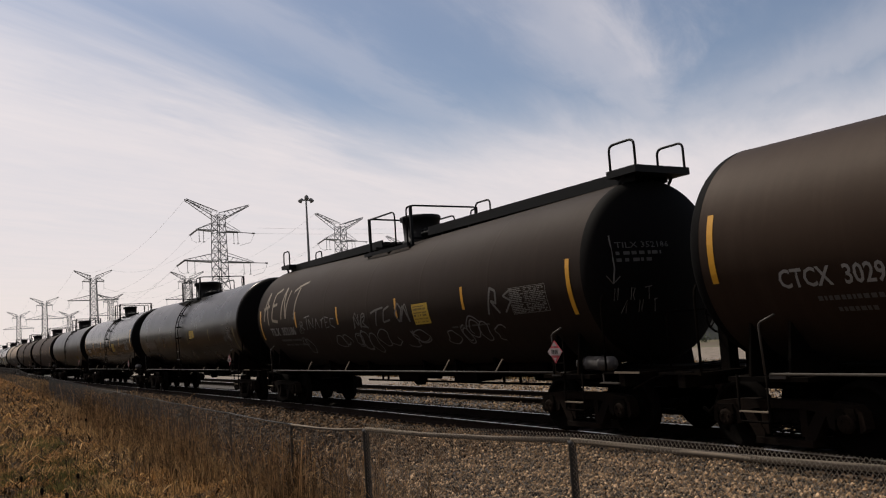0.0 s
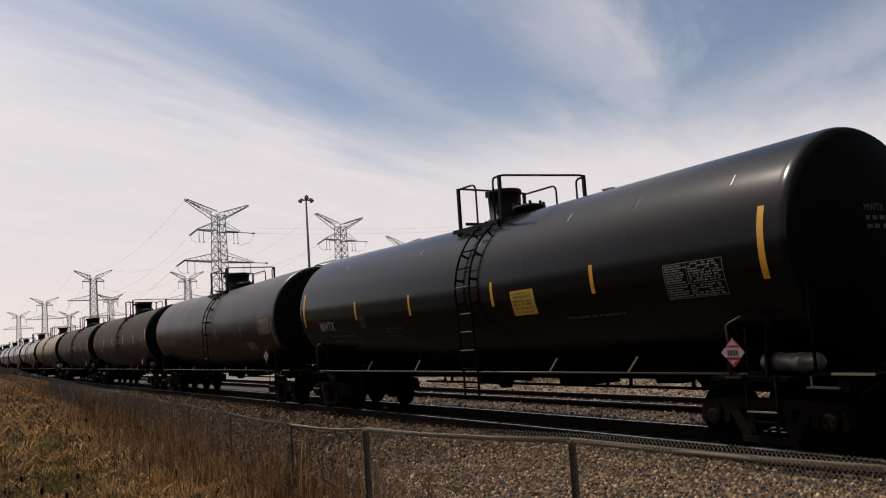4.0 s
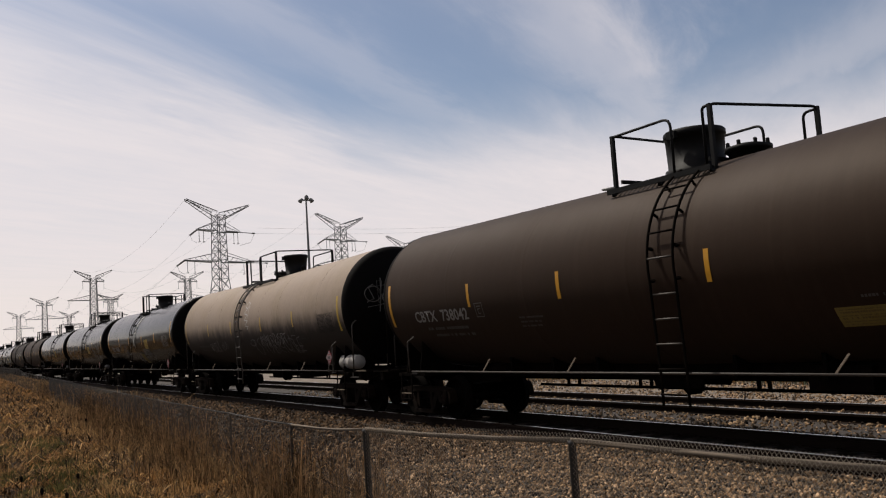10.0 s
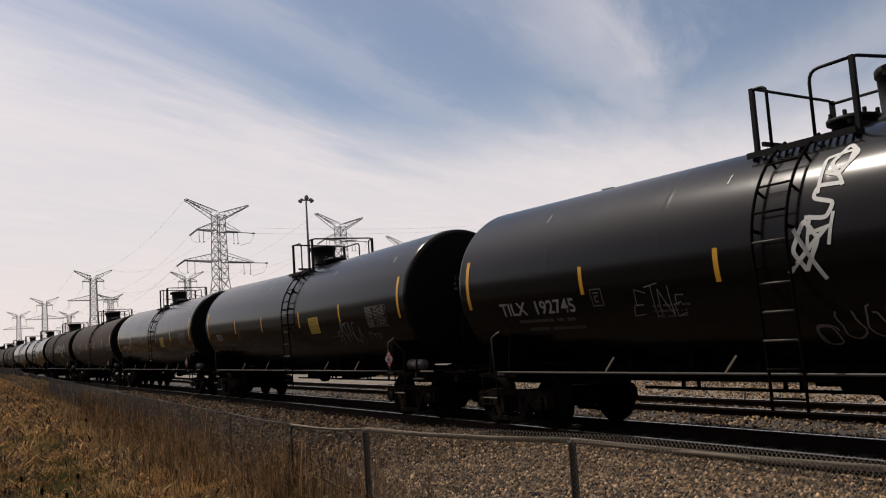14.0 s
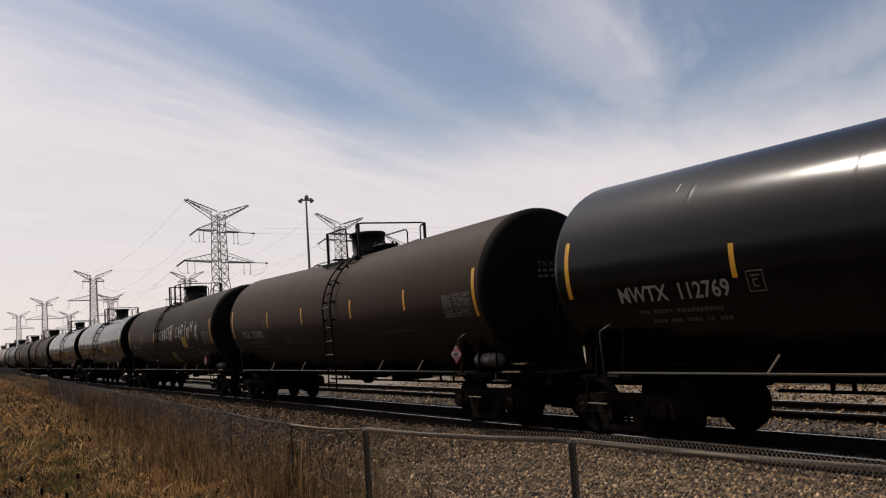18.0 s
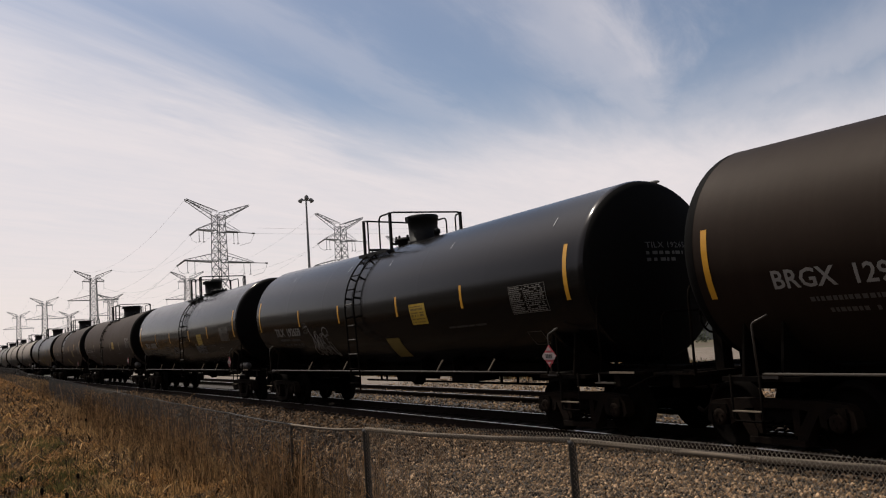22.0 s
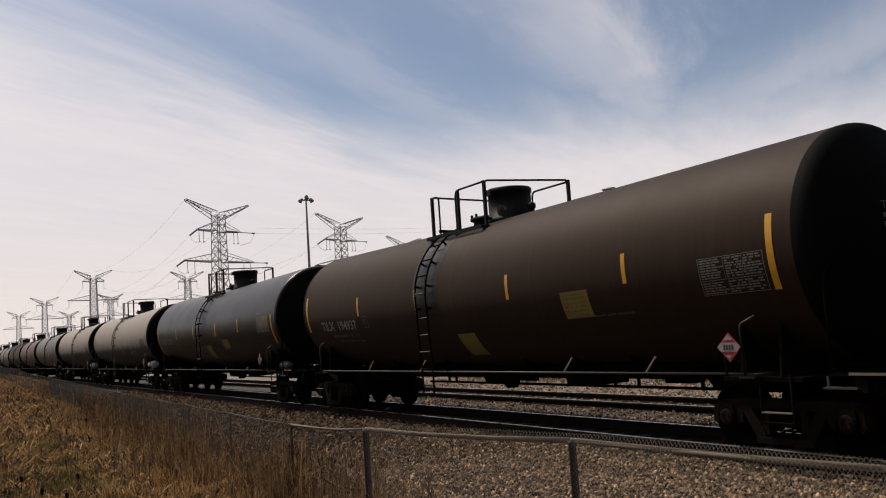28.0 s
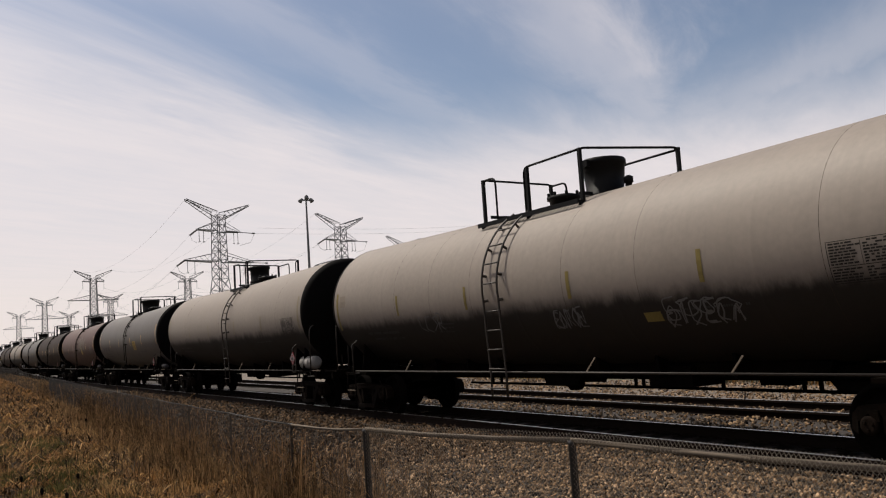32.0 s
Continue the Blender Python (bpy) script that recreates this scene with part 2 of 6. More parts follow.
SOIL = material("dry_soil", (0.02988, 0.01992, 0.00996), 0.95, vary=0.5, scale=1.2, grain=20, bump=0.8, bump_scale=18, tint=(0.0249, 0.02092, 0.00996), tint_amount=0.6)
FIELD = material("dry_field", (0.06225, 0.04316, 0.02324), 0.95, vary=0.5, scale=0.15, grain=2.5, bump=0.6, bump_scale=3, tint=(0.06972, 0.06972, 0.02988), tint_amount=0.6)
POST = material("dull_grey_post", (0.04565, 0.04316, 0.0415), 0.6, metal=0.3, vary=0.3, scale=4, grain=60)
STRAW = material("dry_grass", (0.2075, 0.1054, 0.03403), 0.85, vary=0.5, scale=0.9, grain=8, piece=0.75, tint=(0.0415, 0.02407, 0.00996), tint_amount=0.95, spec=0.15, thin=0.4)
LIGHTSTRAW = material("bleached_straw", (0.3569, 0.2158, 0.08964), 0.85, vary=0.4, scale=1.2, grain=8, piece=0.6, spec=0.15, thin=0.4)
GREEN = material("green_grass", (0.0664, 0.0664, 0.01992), 0.8, thin=0.4, spec=0.15, vary=0.4, scale=1.2, grain=8, piece=0.5, tint=(0.1394, 0.1104, 0.04067), tint_amount=0.4)
# Dark dead stems; as thatch it puts the shade among tufts into colour.
DEAD = material("dark_stems_and_thatch_shade", (0.0249, 0.01577, 0.00747), 0.95, vary=0.5, scale=1.5, grain=8, piece=0.6, spec=0.05)
WEED = material("dead_weed_stalks", (0.2241, 0.1378, 0.06474), 0.9, thin=0.35, spec=0.1, vary=0.4, scale=2, grain=8, piece=0.85)
BUSH = material("scrub_leaves", (0.04067, 0.04938, 0.02033), 0.8, vary=0.5, scale=2, grain=10, piece=0.5)
WALLWHITE = material("white_cladding", (0.332, 0.3237, 0.3112), 0.6, vary=0.15, scale=0.3, grain=4)
WALLDARK = material("dark_cladding", (0.0415, 0.04565, 0.0415), 0.6, vary=0.3, scale=0.3, grain=4)


# ---- mesh helpers ----
def box(bm, x0, x1, y0, y1, z0, z1):
    v = [bm.verts.new((x, y, z)) for x in (x0, x1) for y in (y0, y1) for z in (z0, z1)]
    for f in ((0, 1, 3, 2), (4, 6, 7, 5), (0, 4, 5, 1), (2, 3, 7, 6), (0, 2, 6, 4), (1, 5, 7, 3)):
        bm.faces.new([v[i] for i in f])


def tube(bm, pts, r, n=6, caps=True):
    pts = [Vector(p) for p in pts]
    rings, last = [], None
    for i, p in enumerate(pts):
        d = (pts[min(i + 1, len(pts) - 1)] - pts[max(i - 1, 0)]).normalized()
        side = d.cross(Vector((0, 0, 1)) if abs(d.z) < 0.9 else Vector((1, 0, 0))).normalized() if last is None else (last - d * last.dot(d)).normalized()
        last = side
        up = d.cross(side)
        rings.append([bm.verts.new(p + r * (math.cos(2 * math.pi * k / n) * side + math.sin(2 * math.pi * k / n) * up)) for k in range(n)])
    for a, b in zip(rings, rings[1:]):
        for k in range(n):
            bm.faces.new((a[k], a[(k + 1) % n], b[(k + 1) % n], b[k])).smooth = n > 4
    if caps:
        bm.faces.new(rings[0][::-1])
        bm.faces.new(rings[-1])


def rounded(pts, rad=0.1, n=4):
    """A polyline with its corners rounded."""
    pts = [Vector(p) for p in pts]
    out = [pts[0]]
    for a, b, c in zip(pts, pts[1:], pts[2:]):
        u, w = (a - b), (c - b)
        k = min(rad, u.length * 0.45, w.length * 0.45)
        p, q = b + u.normalized() * k, b + w.normalized() * k
        out += [(1 - t) ** 2 * p + 2 * t * (1 - t) * b + t * t * q for t in (i / n for i in range(n + 1))]
    return out + [pts[-1]]


def lathe(bm, profile, n=24, axis="x", centre=(0, 0, 0), smooth=True):
    """A turned form: profile rows are (place along the axis, radius)."""
    c = Vector(centre)
    rings = []
    for a, r in profile:
        ring = []
        for k in range(n):
            u, w = r * math.cos(2 * math.pi * k / n), r * math.sin(2 * math.pi * k / n)
            ring.append(bm.verts.new(c + Vector({"x": (a, u, w), "y": (w, a, u), "z": (u, w, a)}[axis])))
        rings.append(ring)
    for a, b in zip(rings, rings[1:]):
        for k in range(n):
            bm.faces.new((a[k], a[(k + 1) % n], b[(k + 1) % n], b[k])).smooth = smooth
    bm.faces.new(rings[0][::-1])
    bm.faces.new(rings[-1])


def prism(bm, outline, y0, y1):
    """An outline in x and z, extruded from y0 to y1."""
    a = [bm.verts.new((x, y0, z)) for x, z in outline]
    b = [bm.verts.new((x, y1, z)) for x, z in outline]
    n = len(outline)
    bm.faces.new(a)
    bm.faces.new(b[::-1])
    for i in range(n):
        bm.faces.new((a[(i + 1) % n], a[i], b[i], b[(i + 1) % n]))


def finish(bm, name, mat):
    me = bpy.data.meshes.new(name)
    bmesh.ops.recalc_face_normals(bm, faces=bm.faces)
    bm.to_mesh(me)
    bm.free()
    me.materials.append(mat)
    return me


STOCK = {}


def mesh(key, mat, make, *args):
    """A mesh made once and shared by all that look alike."""
    k = (key, mat.name, args)
    if k not in STOCK:
        bm = bmesh.new()
        make(bm, *args)
        STOCK[k] = finish(bm, key, mat)
    return STOCK[k]


def put(name, me, parent, m=None, label=""):
    """One part: a mesh object under its thing."""
    ob = new(name, me)
    ob.parent = parent
    if m is not None:
        ob.matrix_basis = m
    return tagged(ob, label)


def part(name, bm, mat, parent, label=""):
    return put(name, finish(bm, name, mat), parent, None, label)


def lift(x):
    """How far the sloping tank has risen at x along the car."""
    return BEND * min(abs(x), 8.0)


def skin(x, s, off=0.0):
    """A point of the tank's near side: x along the car, s metres round the shell upward from its middle height."""
    a = s / R
    return (x, -(R + off) * math.cos(a), ZC + lift(x) + (R + off) * math.sin(a))


def on_tank(x):
    """The pose that carries a piece made at a car's middle to x along the sloping tank."""
    return pose(x, 0, lift(x))


# ---- the tank cars ----
def patch(bm, x0, x1, s0, s1, off=0.006, lean=0.0):
    n = max(1, int(abs(s1 - s0) / 0.12))
    rows = []
    for i in range(n + 1):
        s = s0 + (s1 - s0) * i / n
        rows.append([bm.verts.new(skin(x + lean * (s - s0), s, off)) for x in (x0, x1)])
    for a, b in zip(rows, rows[1:]):
        bm.faces.new((a[0], a[1], b[1], b[0]))


def ribbon(bm, pts, wide, off=0.008):
    """A painted stroke on the shell through points (x, s)."""
    fine = []
    for (x0, s0), (x1, s1) in zip(pts, pts[1:]):
        n = max(1, int(math.hypot(x1 - x0, s1 - s0) / 0.12))
        fine += [(x0 + (x1 - x0) * i / n, s0 + (s1 - s0) * i / n) for i in range(n)]
    fine.append(pts[-1])
    prev = None
    for i, (x, s) in enumerate(fine):
        a, b = fine[max(i - 1, 0)], fine[min(i + 1, len(fine) - 1)]
        dx, ds = b[0] - a[0], b[1] - a[1]
        ln = math.hypot(dx, ds) or 1.0
        nx, ns = -ds / ln * wide / 2, dx / ln * wide / 2
        cur = [bm.verts.new(skin(x + nx, s + ns, off)), bm.verts.new(skin(x - nx, s - ns, off))]
        if prev:
            bm.faces.new((prev[0], cur[0], cur[1], prev[1]))
        prev = cur


def lettering(name, text, x0, s0, tall, mat, parent, wide=1.0, off=0.007):
    cu = bpy.data.curves.new("words", "FONT")
    cu.body, cu.size, cu.resolution_u, cu.offset = text.replace(" ", "  "), tall * 1.38, 2, 0.006
    ob = new("words", cu)
    me = bpy.data.meshes.new_from_object(ob.evaluated_get(bpy.context.evaluated_depsgraph_get()))
    bpy.data.objects.remove(ob)
    bpy.data.curves.remove(cu)
    bm = bmesh.new()
    bm.from_mesh(me)
    bpy.data.meshes.remove(me)
    grow = wide / max(v.co.x for v in bm.verts)
    bmesh.ops.bisect_plane(bm, geom=bm.verts[:] + bm.edges[:] + bm.faces[:], plane_co=(0, tall / 2, 0), plane_no=(0, 1, 0))
    for v in bm.verts:
        v.co = skin(x0 + v.co.x * grow, s0 + v.co.y, off)
    return part(name, bm, mat, parent)


SEAM, KNUCKLE, CROWN = 7.90, 0.22, 3.0
CROWN_X = SEAM - math.sqrt((CROWN - KNUCKLE) ** 2 - (R - KNUCKLE) ** 2)     # centre of the dished end's sphere


def dish(y, z):
    """x of the dished end at y, z."""
    return CROWN_X + math.sqrt(CROWN ** 2 - y * y - (z - ZC - lift(8)) ** 2)


def shell(bm):
    """The tank: a cylinder with dished ends and low weld beads."""
    turn = math.atan2(R - KNUCKLE, SEAM - CROWN_X)
    end = [(SEAM + KNUCKLE * math.cos(a), R - KNUCKLE + KNUCKLE * math.sin(a)) for a in [math.pi / 2 + (turn - math.pi / 2) * i / 7 for i in range(1, 8)]]
    end += [(CROWN_X + CROWN * math.cos(a), CROWN * math.sin(a)) for a in [turn * (1 - i / 8) for i in range(1, 8)]] + [(CROWN_X + CROWN, 0.01)]
    prof = [(-x, r) for x, r in end[::-1]]
    for x in (-SEAM, -5.2, -2.6, 0.0, 2.6, 5.2, SEAM):
        prof += [(x - 0.08, R), (x - 0.03, R), (x - 0.012, R + 0.0016), (x + 0.012, R + 0.0016), (x + 0.03, R), (x + 0.08, R)]
    prof = [p for p in prof if abs(p[0]) <= SEAM + 0.001 or p[1] < R] + end
    lathe(bm, prof, 96, "x", (0, 0, ZC))
    for v in bm.verts:
        v.co.z += lift(v.co.x)


def end_cap(bm, start):
    """A thin coat over the dished end, from that angle of its knuckle on; 90 takes in a hand's width of the barrel."""
    turn = math.atan2(R - KNUCKLE, SEAM - CROWN_X)
    prof = [(SEAM + (KNUCKLE + 0.003) * math.cos(a), R - KNUCKLE + (KNUCKLE + 0.003) * math.sin(a)) for a in [radians(start) + (turn - radians(start)) * i / 7 for i in range(8)]]
    if start == 90:
        prof.insert(0, (SEAM - 0.045, R + 0.003))
    prof += [(CROWN_X + (CROWN + 0.003) * math.cos(a), (CROWN + 0.003) * math.sin(a)) for a in [turn * (1 - i / 8) for i in range(1, 8)]] + [(CROWN_X + CROWN + 0.003, 0.01)]
    rings = [[bm.verts.new((x, r * math.cos(2 * math.pi * k / 72), ZC + lift(x) + r * math.sin(2 * math.pi * k / 72))) for k in range(72)] for x, r in prof]
    for a, b in zip(rings, rings[1:]):
        for k in range(72):
            bm.faces.new((a[k], a[(k + 1) % 72], b[(k + 1) % 72], b[k])).smooth = True
    bm.faces.new(rings[-1])


def end_words(bm, key, y0):
    """Two short stencilled lines low on the dished end, under its mark."""
    rnd = random.Random(key)
    for z, tall, w in ((ZC + 0.30, 0.055, 0.8), (ZC + 0.19, 0.055, 0.6)):
        y = y0
        while y < y0 + w:
            b = rnd.uniform(0.05, 0.12)
            ys = (y, min(y + b, y0 + w))
            bm.faces.new([bm.verts.new((dish(yy, zz) + 0.010, yy, zz)) for yy, zz in ((ys[0], z), (ys[1], z), (ys[1], z + tall), (ys[0], z + tall))])
            y += b + rnd.uniform(0.02, 0.07)


def end_mark(text, y0, parent):
    """The car's mark once more on the dished end."""
    cu = bpy.data.curves.new("words", "FONT")
    cu.body, cu.size, cu.resolution_u = text, 0.14, 1
    ob = new("words", cu)
    me = bpy.data.meshes.new_from_object(ob.evaluated_get(bpy.context.evaluated_depsgraph_get()))
    bpy.data.objects.remove(ob)
    bpy.data.curves.remove(cu)
    bm = bmesh.new()
    bm.from_mesh(me)
    bpy.data.meshes.remove(me)
    grow = 0.088 * len(text) / max(v.co.x for v in bm.verts)
    for v in bm.verts:
        y, z = y0 + v.co.x * grow, ZC + 0.41 + v.co.y
        v.co = (dish(y, z) + 0.010, y, z)
    return part("end_mark", bm, DIMSTENCIL, parent)


def end_arrow(bm):
    """A sprayed line with an arrow head, and loose strokes under it."""
    for pts in ([(-1.16, ZC + 0.62), (-1.14, ZC + 0.1), (-1.17, ZC - 0.15)], [(-1.27, ZC - 0.02), (-1.17, ZC - 0.15), (-1.06, ZC - 0.04)]):
        tube(bm, [(dish(y, z) + 0.006, y, z) for y, z in pts], 0.014, 3)
    rnd = random.Random(8)
    for i in range(6):
        y0, z0 = -1.15 + 0.13 * i, ZC - 0.42 - 0.2 * (i % 2)
        pts = [(y0 + 0.13 * u + rnd.uniform(-0.03, 0.03), z0 + 0.2 * v) for u, v in rnd.choice(STROKES)]
        tube(bm, [(dish(y, z) + 0.006, y, z) for y, z in pts], 0.009, 3)


def lathe_ring(bm, x, r, wide, a0=-60, a1=240, n=50):
    prev = None
    for i in range(n + 1):
        a = radians(a0 + (a1 - a0) * i / n)
        ring = [bm.verts.new((x + dx, -(r + dr) * math.cos(a), ZC + (r + dr) * math.sin(a))) for dx, dr in ((-wide / 2, -0.02), (-wide / 2, 0), (wide / 2, 0), (wide / 2, -0.02))]
        if prev:
            for k in range(3):
                bm.faces.new((prev[k], ring[k], ring[k + 1], prev[k + 1]))
        prev = ring


def ladder_line():
    """The line of a stile: round the shell, then straight down to below the side bar."""
    arc = [skin(0, R * radians(a), 0.10) for a in range(62, -13, -5)]
    y, z = arc[-1][1], arc[-1][2]
    return arc + [(0, y + 0.02, z - 0.5), (0, y + 0.06, 1.05), (0, y + 0.06, 0.62)]


def stile(bm):
    tube(bm, ladder_line(), 0.021, 5)
    for s in (1.25, 0.75, 0.25, -0.2):
        tube(bm, [skin(0, s, -0.02), skin(0, s, 0.10)], 0.026, 4)


def rung(bm, wide):
    tube(bm, [(0, 0, 0), (wide, 0, 0)], 0.016, 5)


def add_ladder(car, mat, x0, x1):
    lad = put("ladder", mesh("ladder", mat, stile), car, pose(x0, 0, 0))
    put("stile", mesh("ladder", mat, stile), lad, pose(x1 - x0, 0, 0))
    foot = ladder_line()[-4]
    places = [skin(0, s, 0.10) for s in (1.5, 1.15, 0.8, 0.45, 0.1)] + [(0, foot[1] + 0.03, z) for z in (2.18, 1.83, 1.48, 1.13, 0.78)]
    for _, y, z in places:
        put("rung", mesh("rung", BAR if 1.3 < z < 2.8 else mat, rung, x1 - x0), lad, pose(0, y, z))


def platform(bm, x0, x1):
    """Open walkway round the top fittings, on angle brackets."""
    z = 3.95
    for y0, y1 in ((-0.95, -0.62), (0.62, 0.95)):
        box(bm, x0, x1, y0, y0 + 0.035, z - 0.06, z + 0.02)
        box(bm, x0, x1, y1 - 0.035, y1, z - 0.06, z + 0.02)
        n = int((x1 - x0) / 0.10)
        for i in range(n):
            x = x0 + (x1 - x0) * (i + 0.5) / n
            box(bm, x - 0.012, x + 0.012, y0 + 0.035, y1 - 0.035, z - 0.02, z + 0.01)
        for x in (x0 + 0.05, (x0 + x1) / 2, x1 - 0.05):
            zs = ZC + math.sqrt(R * R - 0.6 * 0.6)
            tube(bm, [(x, (y0 + y1) / 2, z - 0.03), (x, (y0 + y1) * 0.55, zs - 0.12)], 0.035, 4)
    for x in (x0, x1 - 0.3):
        box(bm, x, x + 0.04, -0.62, 0.62, z + 0.14, z + 0.2)


def rail_post(bm, x, y, top):
    box(bm, x - 0.03, x + 0.03, y - 0.03, y + 0.03, 3.78, top)


def guard(bm, end, xa, la, xc, lc, xd, far_end):
    """Half of the platform's handrails: corner posts, an end rail, and loops that stop short beside the ladder."""
    top, r, far = 4.87, 0.022, 0.92
    x, xf, to = (xa, xa + 0.04, la) if end == 0 else (xc, xd, lc)
    rail_post(bm, x, -0.78, top)
    rail_post(bm, xf, far, top - 0.04)
    tube(bm, rounded([(x, -0.78, top - 0.3), (x, -0.78, top), (xf, far, top - 0.04), (xf, far, top - 0.34)], 0.09), r, 6)
    tube(bm, rounded([(x, -0.78, top - 0.02), (to, -0.78, top - 0.02), (to, -0.78, 3.96)], 0.16), r, 6)
    late = xc - lc > 0.7          # ladder beside the left half: the long loops lie on the right
    stop = (xa + 0.55 if late else far_end) if end == 0 else (far_end if late else xd - 0.24)
    tube(bm, rounded([(xf, far, top - 0.08), (stop, far, top - 0.08), (stop, far, 3.92)], 0.14), r, 6)
    if end == 1 and late:
        rail_post(bm, lc + 0.1, -0.78, top - 0.03)


# platform layouts: handrail places, ladder, valve housing (place, radius, flare), manway
LAYOUT = {
    "roof": ((-1.1, 0.29, 1.1, 0.88, 1.3, 0.3), (0.55, 1.05), (0.20, 0.44, 0.03), 0.85),
    "a": ((-1.14, 0.29, 1.0, 0.80, 1.46, 0.44), (0.38, 0.84), (-0.25, 0.43, 0.03), 0.75),
    "a_mid": ((-0.83, 0.45, 1.22, 1.08, 1.75, 0.78), (0.57, 1.06), (0.20, 0.44, 0.02), 1.2),
    "early": ((-2.08, -0.48, 0.82, 0.22, 1.35, 0.0), (-0.16, 0.26), (-0.75, 0.46, 0.05), 0.05),
    "new": ((-0.45, 0.22, 1.08, 0.85, 1.62, 0.72), (0.53, 1.03), (0.12, 0.33, 0.02), 0.95),
    "b_late": ((-1.78, -1.35, 1.23, -0.40, 1.88, 0.24), (-0.82, -0.33), (0.95, 0.33, 0.05), -0.2),
    "b_short": ((-1.33, -1.1, 0.15, -0.45, 0.68, 0.0), (-0.90, -0.40), (0.39, 0.35, 0.02), -0.40),
    "b_mid": ((-1.60, -1.3, 0.46, -0.63, 0.98, -0.2), (-1.06, -0.60), (0.21, 0.48, 0.0), -0.65),
    "b_sixteen": ((-1.79, -1.5, 0.31, -0.81, 0.90, -0.34), (-1.32, -0.88), (0.08, 0.45, 0.0), -0.85),
    "b_seventeen": ((-1.66, -1.35, 0.34, -0.68, 1.14, 0.18), (-0.80, -0.32), (0.62, 0.43, 0.02), -0.4),
    "b_fifteen": ((-1.28, -1.0, 0.91, -0.36, 1.36, -0.04), (-0.88, -0.36), (0.67, 0.46, 0.03), -0.2),
}


def housing(bm, x, r, flare):
    z = 4.02
    lathe(bm, [(z, r + 0.05), (z + 0.12, r + 0.05), (z + 0.12, r), (z + 0.62, r + flare), (z + 0.63, r + flare + 0.022), (z + 0.71, r + flare + 0.022), (z + 0.735, r + flare), (z + 0.75, 0.06)], 32, "z", (x, 0, 0))


def lid_latch(bm, x, r):
    box(bm, x - 0.08, x + 0.08, -r - 0.08, -r + 0.03, 4.60, 4.72)


def manway(bm, x):
    z = 4.02
    lathe(bm, [(z, 0.27), (z + 0.2, 0.27), (z + 0.2, 0.34), (z + 0.26, 0.34), (z + 0.30, 0.2), (z + 0.31, 0.03)], 20, "z", (x, 0, 0))


def bolt(bm):
    lathe(bm, [(-0.05, 0.016), (0.0, 0.016), (0.0, 0.03), (0.09, 0.03), (0.10, 0.016)], 6, "z", (0, 0, 0), False)


def relief_valve(bm, x, y):
    z = 4.08
    lathe(bm, [(z, 0.10), (z + 0.05, 0.10), (z + 0.05, 0.06), (z + 0.16, 0.06), (z + 0.16, 0.085), (z + 0.26, 0.085), (z + 0.29, 0.03)], 14, "z", (x, y, 0))


def side_bar(bm, y):
    s = -1 if y < 0 else 1
    tube(bm, [(-7.0, y, 1.06), (7.0, y, 1.06)], 0.019, 6)
    for x in (-6.9, 6.9):
        box(bm, x - 0.12, x + 0.12, min(y, y - s * 0.5), max(y, y - s * 0.5), 1.0, 1.055)


def strut(bm):
    box(bm, -0.013, 0.013, -0.010, 0.010, 0.0, 0.29)


def hangers(bm, y):
    """The pipe rail on the far side below the tank, on short drop brackets in pairs."""
    tube(bm, [(-6.1, y, 0.56), (6.1, y, 0.56)], 0.030, 5)
    for x in (-5.12, -4.76, -2.94, -2.64, -0.16, 0.05, 1.32, 1.99, 3.6, 3.9, 5.4):
        box(bm, x - 0.03, x + 0.03, y - 0.02, y + 0.02, 0.55, 1.04)
    for x in (-1.8, 3.4):
        prism(bm, [(x - 0.4, 1.04), (x - 0.3, 0.68), (x + 0.3, 0.68), (x + 0.4, 1.04)], y - 0.4, y - 0.06)


def centre_gear(bm):
    """Bottom outlet, its skid and the brake rods."""
    lathe(bm, [(0.62, 0.11), (0.70, 0.17), (0.80, 0.17), (0.80, 0.26), (1.12, 0.30)], 18, "z", (-0.3, 0, 0))
    prism(bm, [(-0.95, 1.12), (-0.75, 0.74), (0.15, 0.74), (0.35, 1.12)], -0.35, -0.31)
    prism(bm, [(-0.95, 1.12), (-0.75, 0.74), (0.15, 0.74), (0.35, 1.12)], 0.31, 0.35)
    tube(bm, [(-6.0, 0.45, 0.80), (6.0, 0.45, 0.84)], 0.03, 5)
    tube(bm, [(-6.0, -0.3, 0.90), (6.0, -0.3, 0.92)], 0.025, 5)
    box(bm, 2.2, 3.1, -0.55, 0.1, 0.78, 1.1)


def belly(bm):
    """Channel added along the tank's belly to close the view under it, with cross plates."""
    prism(bm, [(-5.4, 1.16), (-5.3, 0.93), (5.3, 0.93), (5.4, 1.16)], -0.42, 0.42)
    for x in (-4.2, -2.9, -1.7, 1.2, 2.6, 4.1):
        prism(bm, [(x - 0.03, 1.3), (x - 0.03, 0.93), (x + 0.03, 0.93), (x + 0.03, 1.3)], -0.75, 0.75)


def sill(bm):
    """Stub sill, bolster saddle and end sill of the +x end."""
    box(bm, 5.3, 8.75, -0.27, 0.27, 0.76, 1.08)
    prism(bm, [(5.0, 1.1), (5.3, 0.78), (5.3, 1.1)], -0.26, 0.26)
    box(bm, 6.5, 7.7, -1.38, 1.38, 0.96, 1.02)
    box(bm, 8.42, 8.55, -1.42, 1.42, 0.86, 1.04)


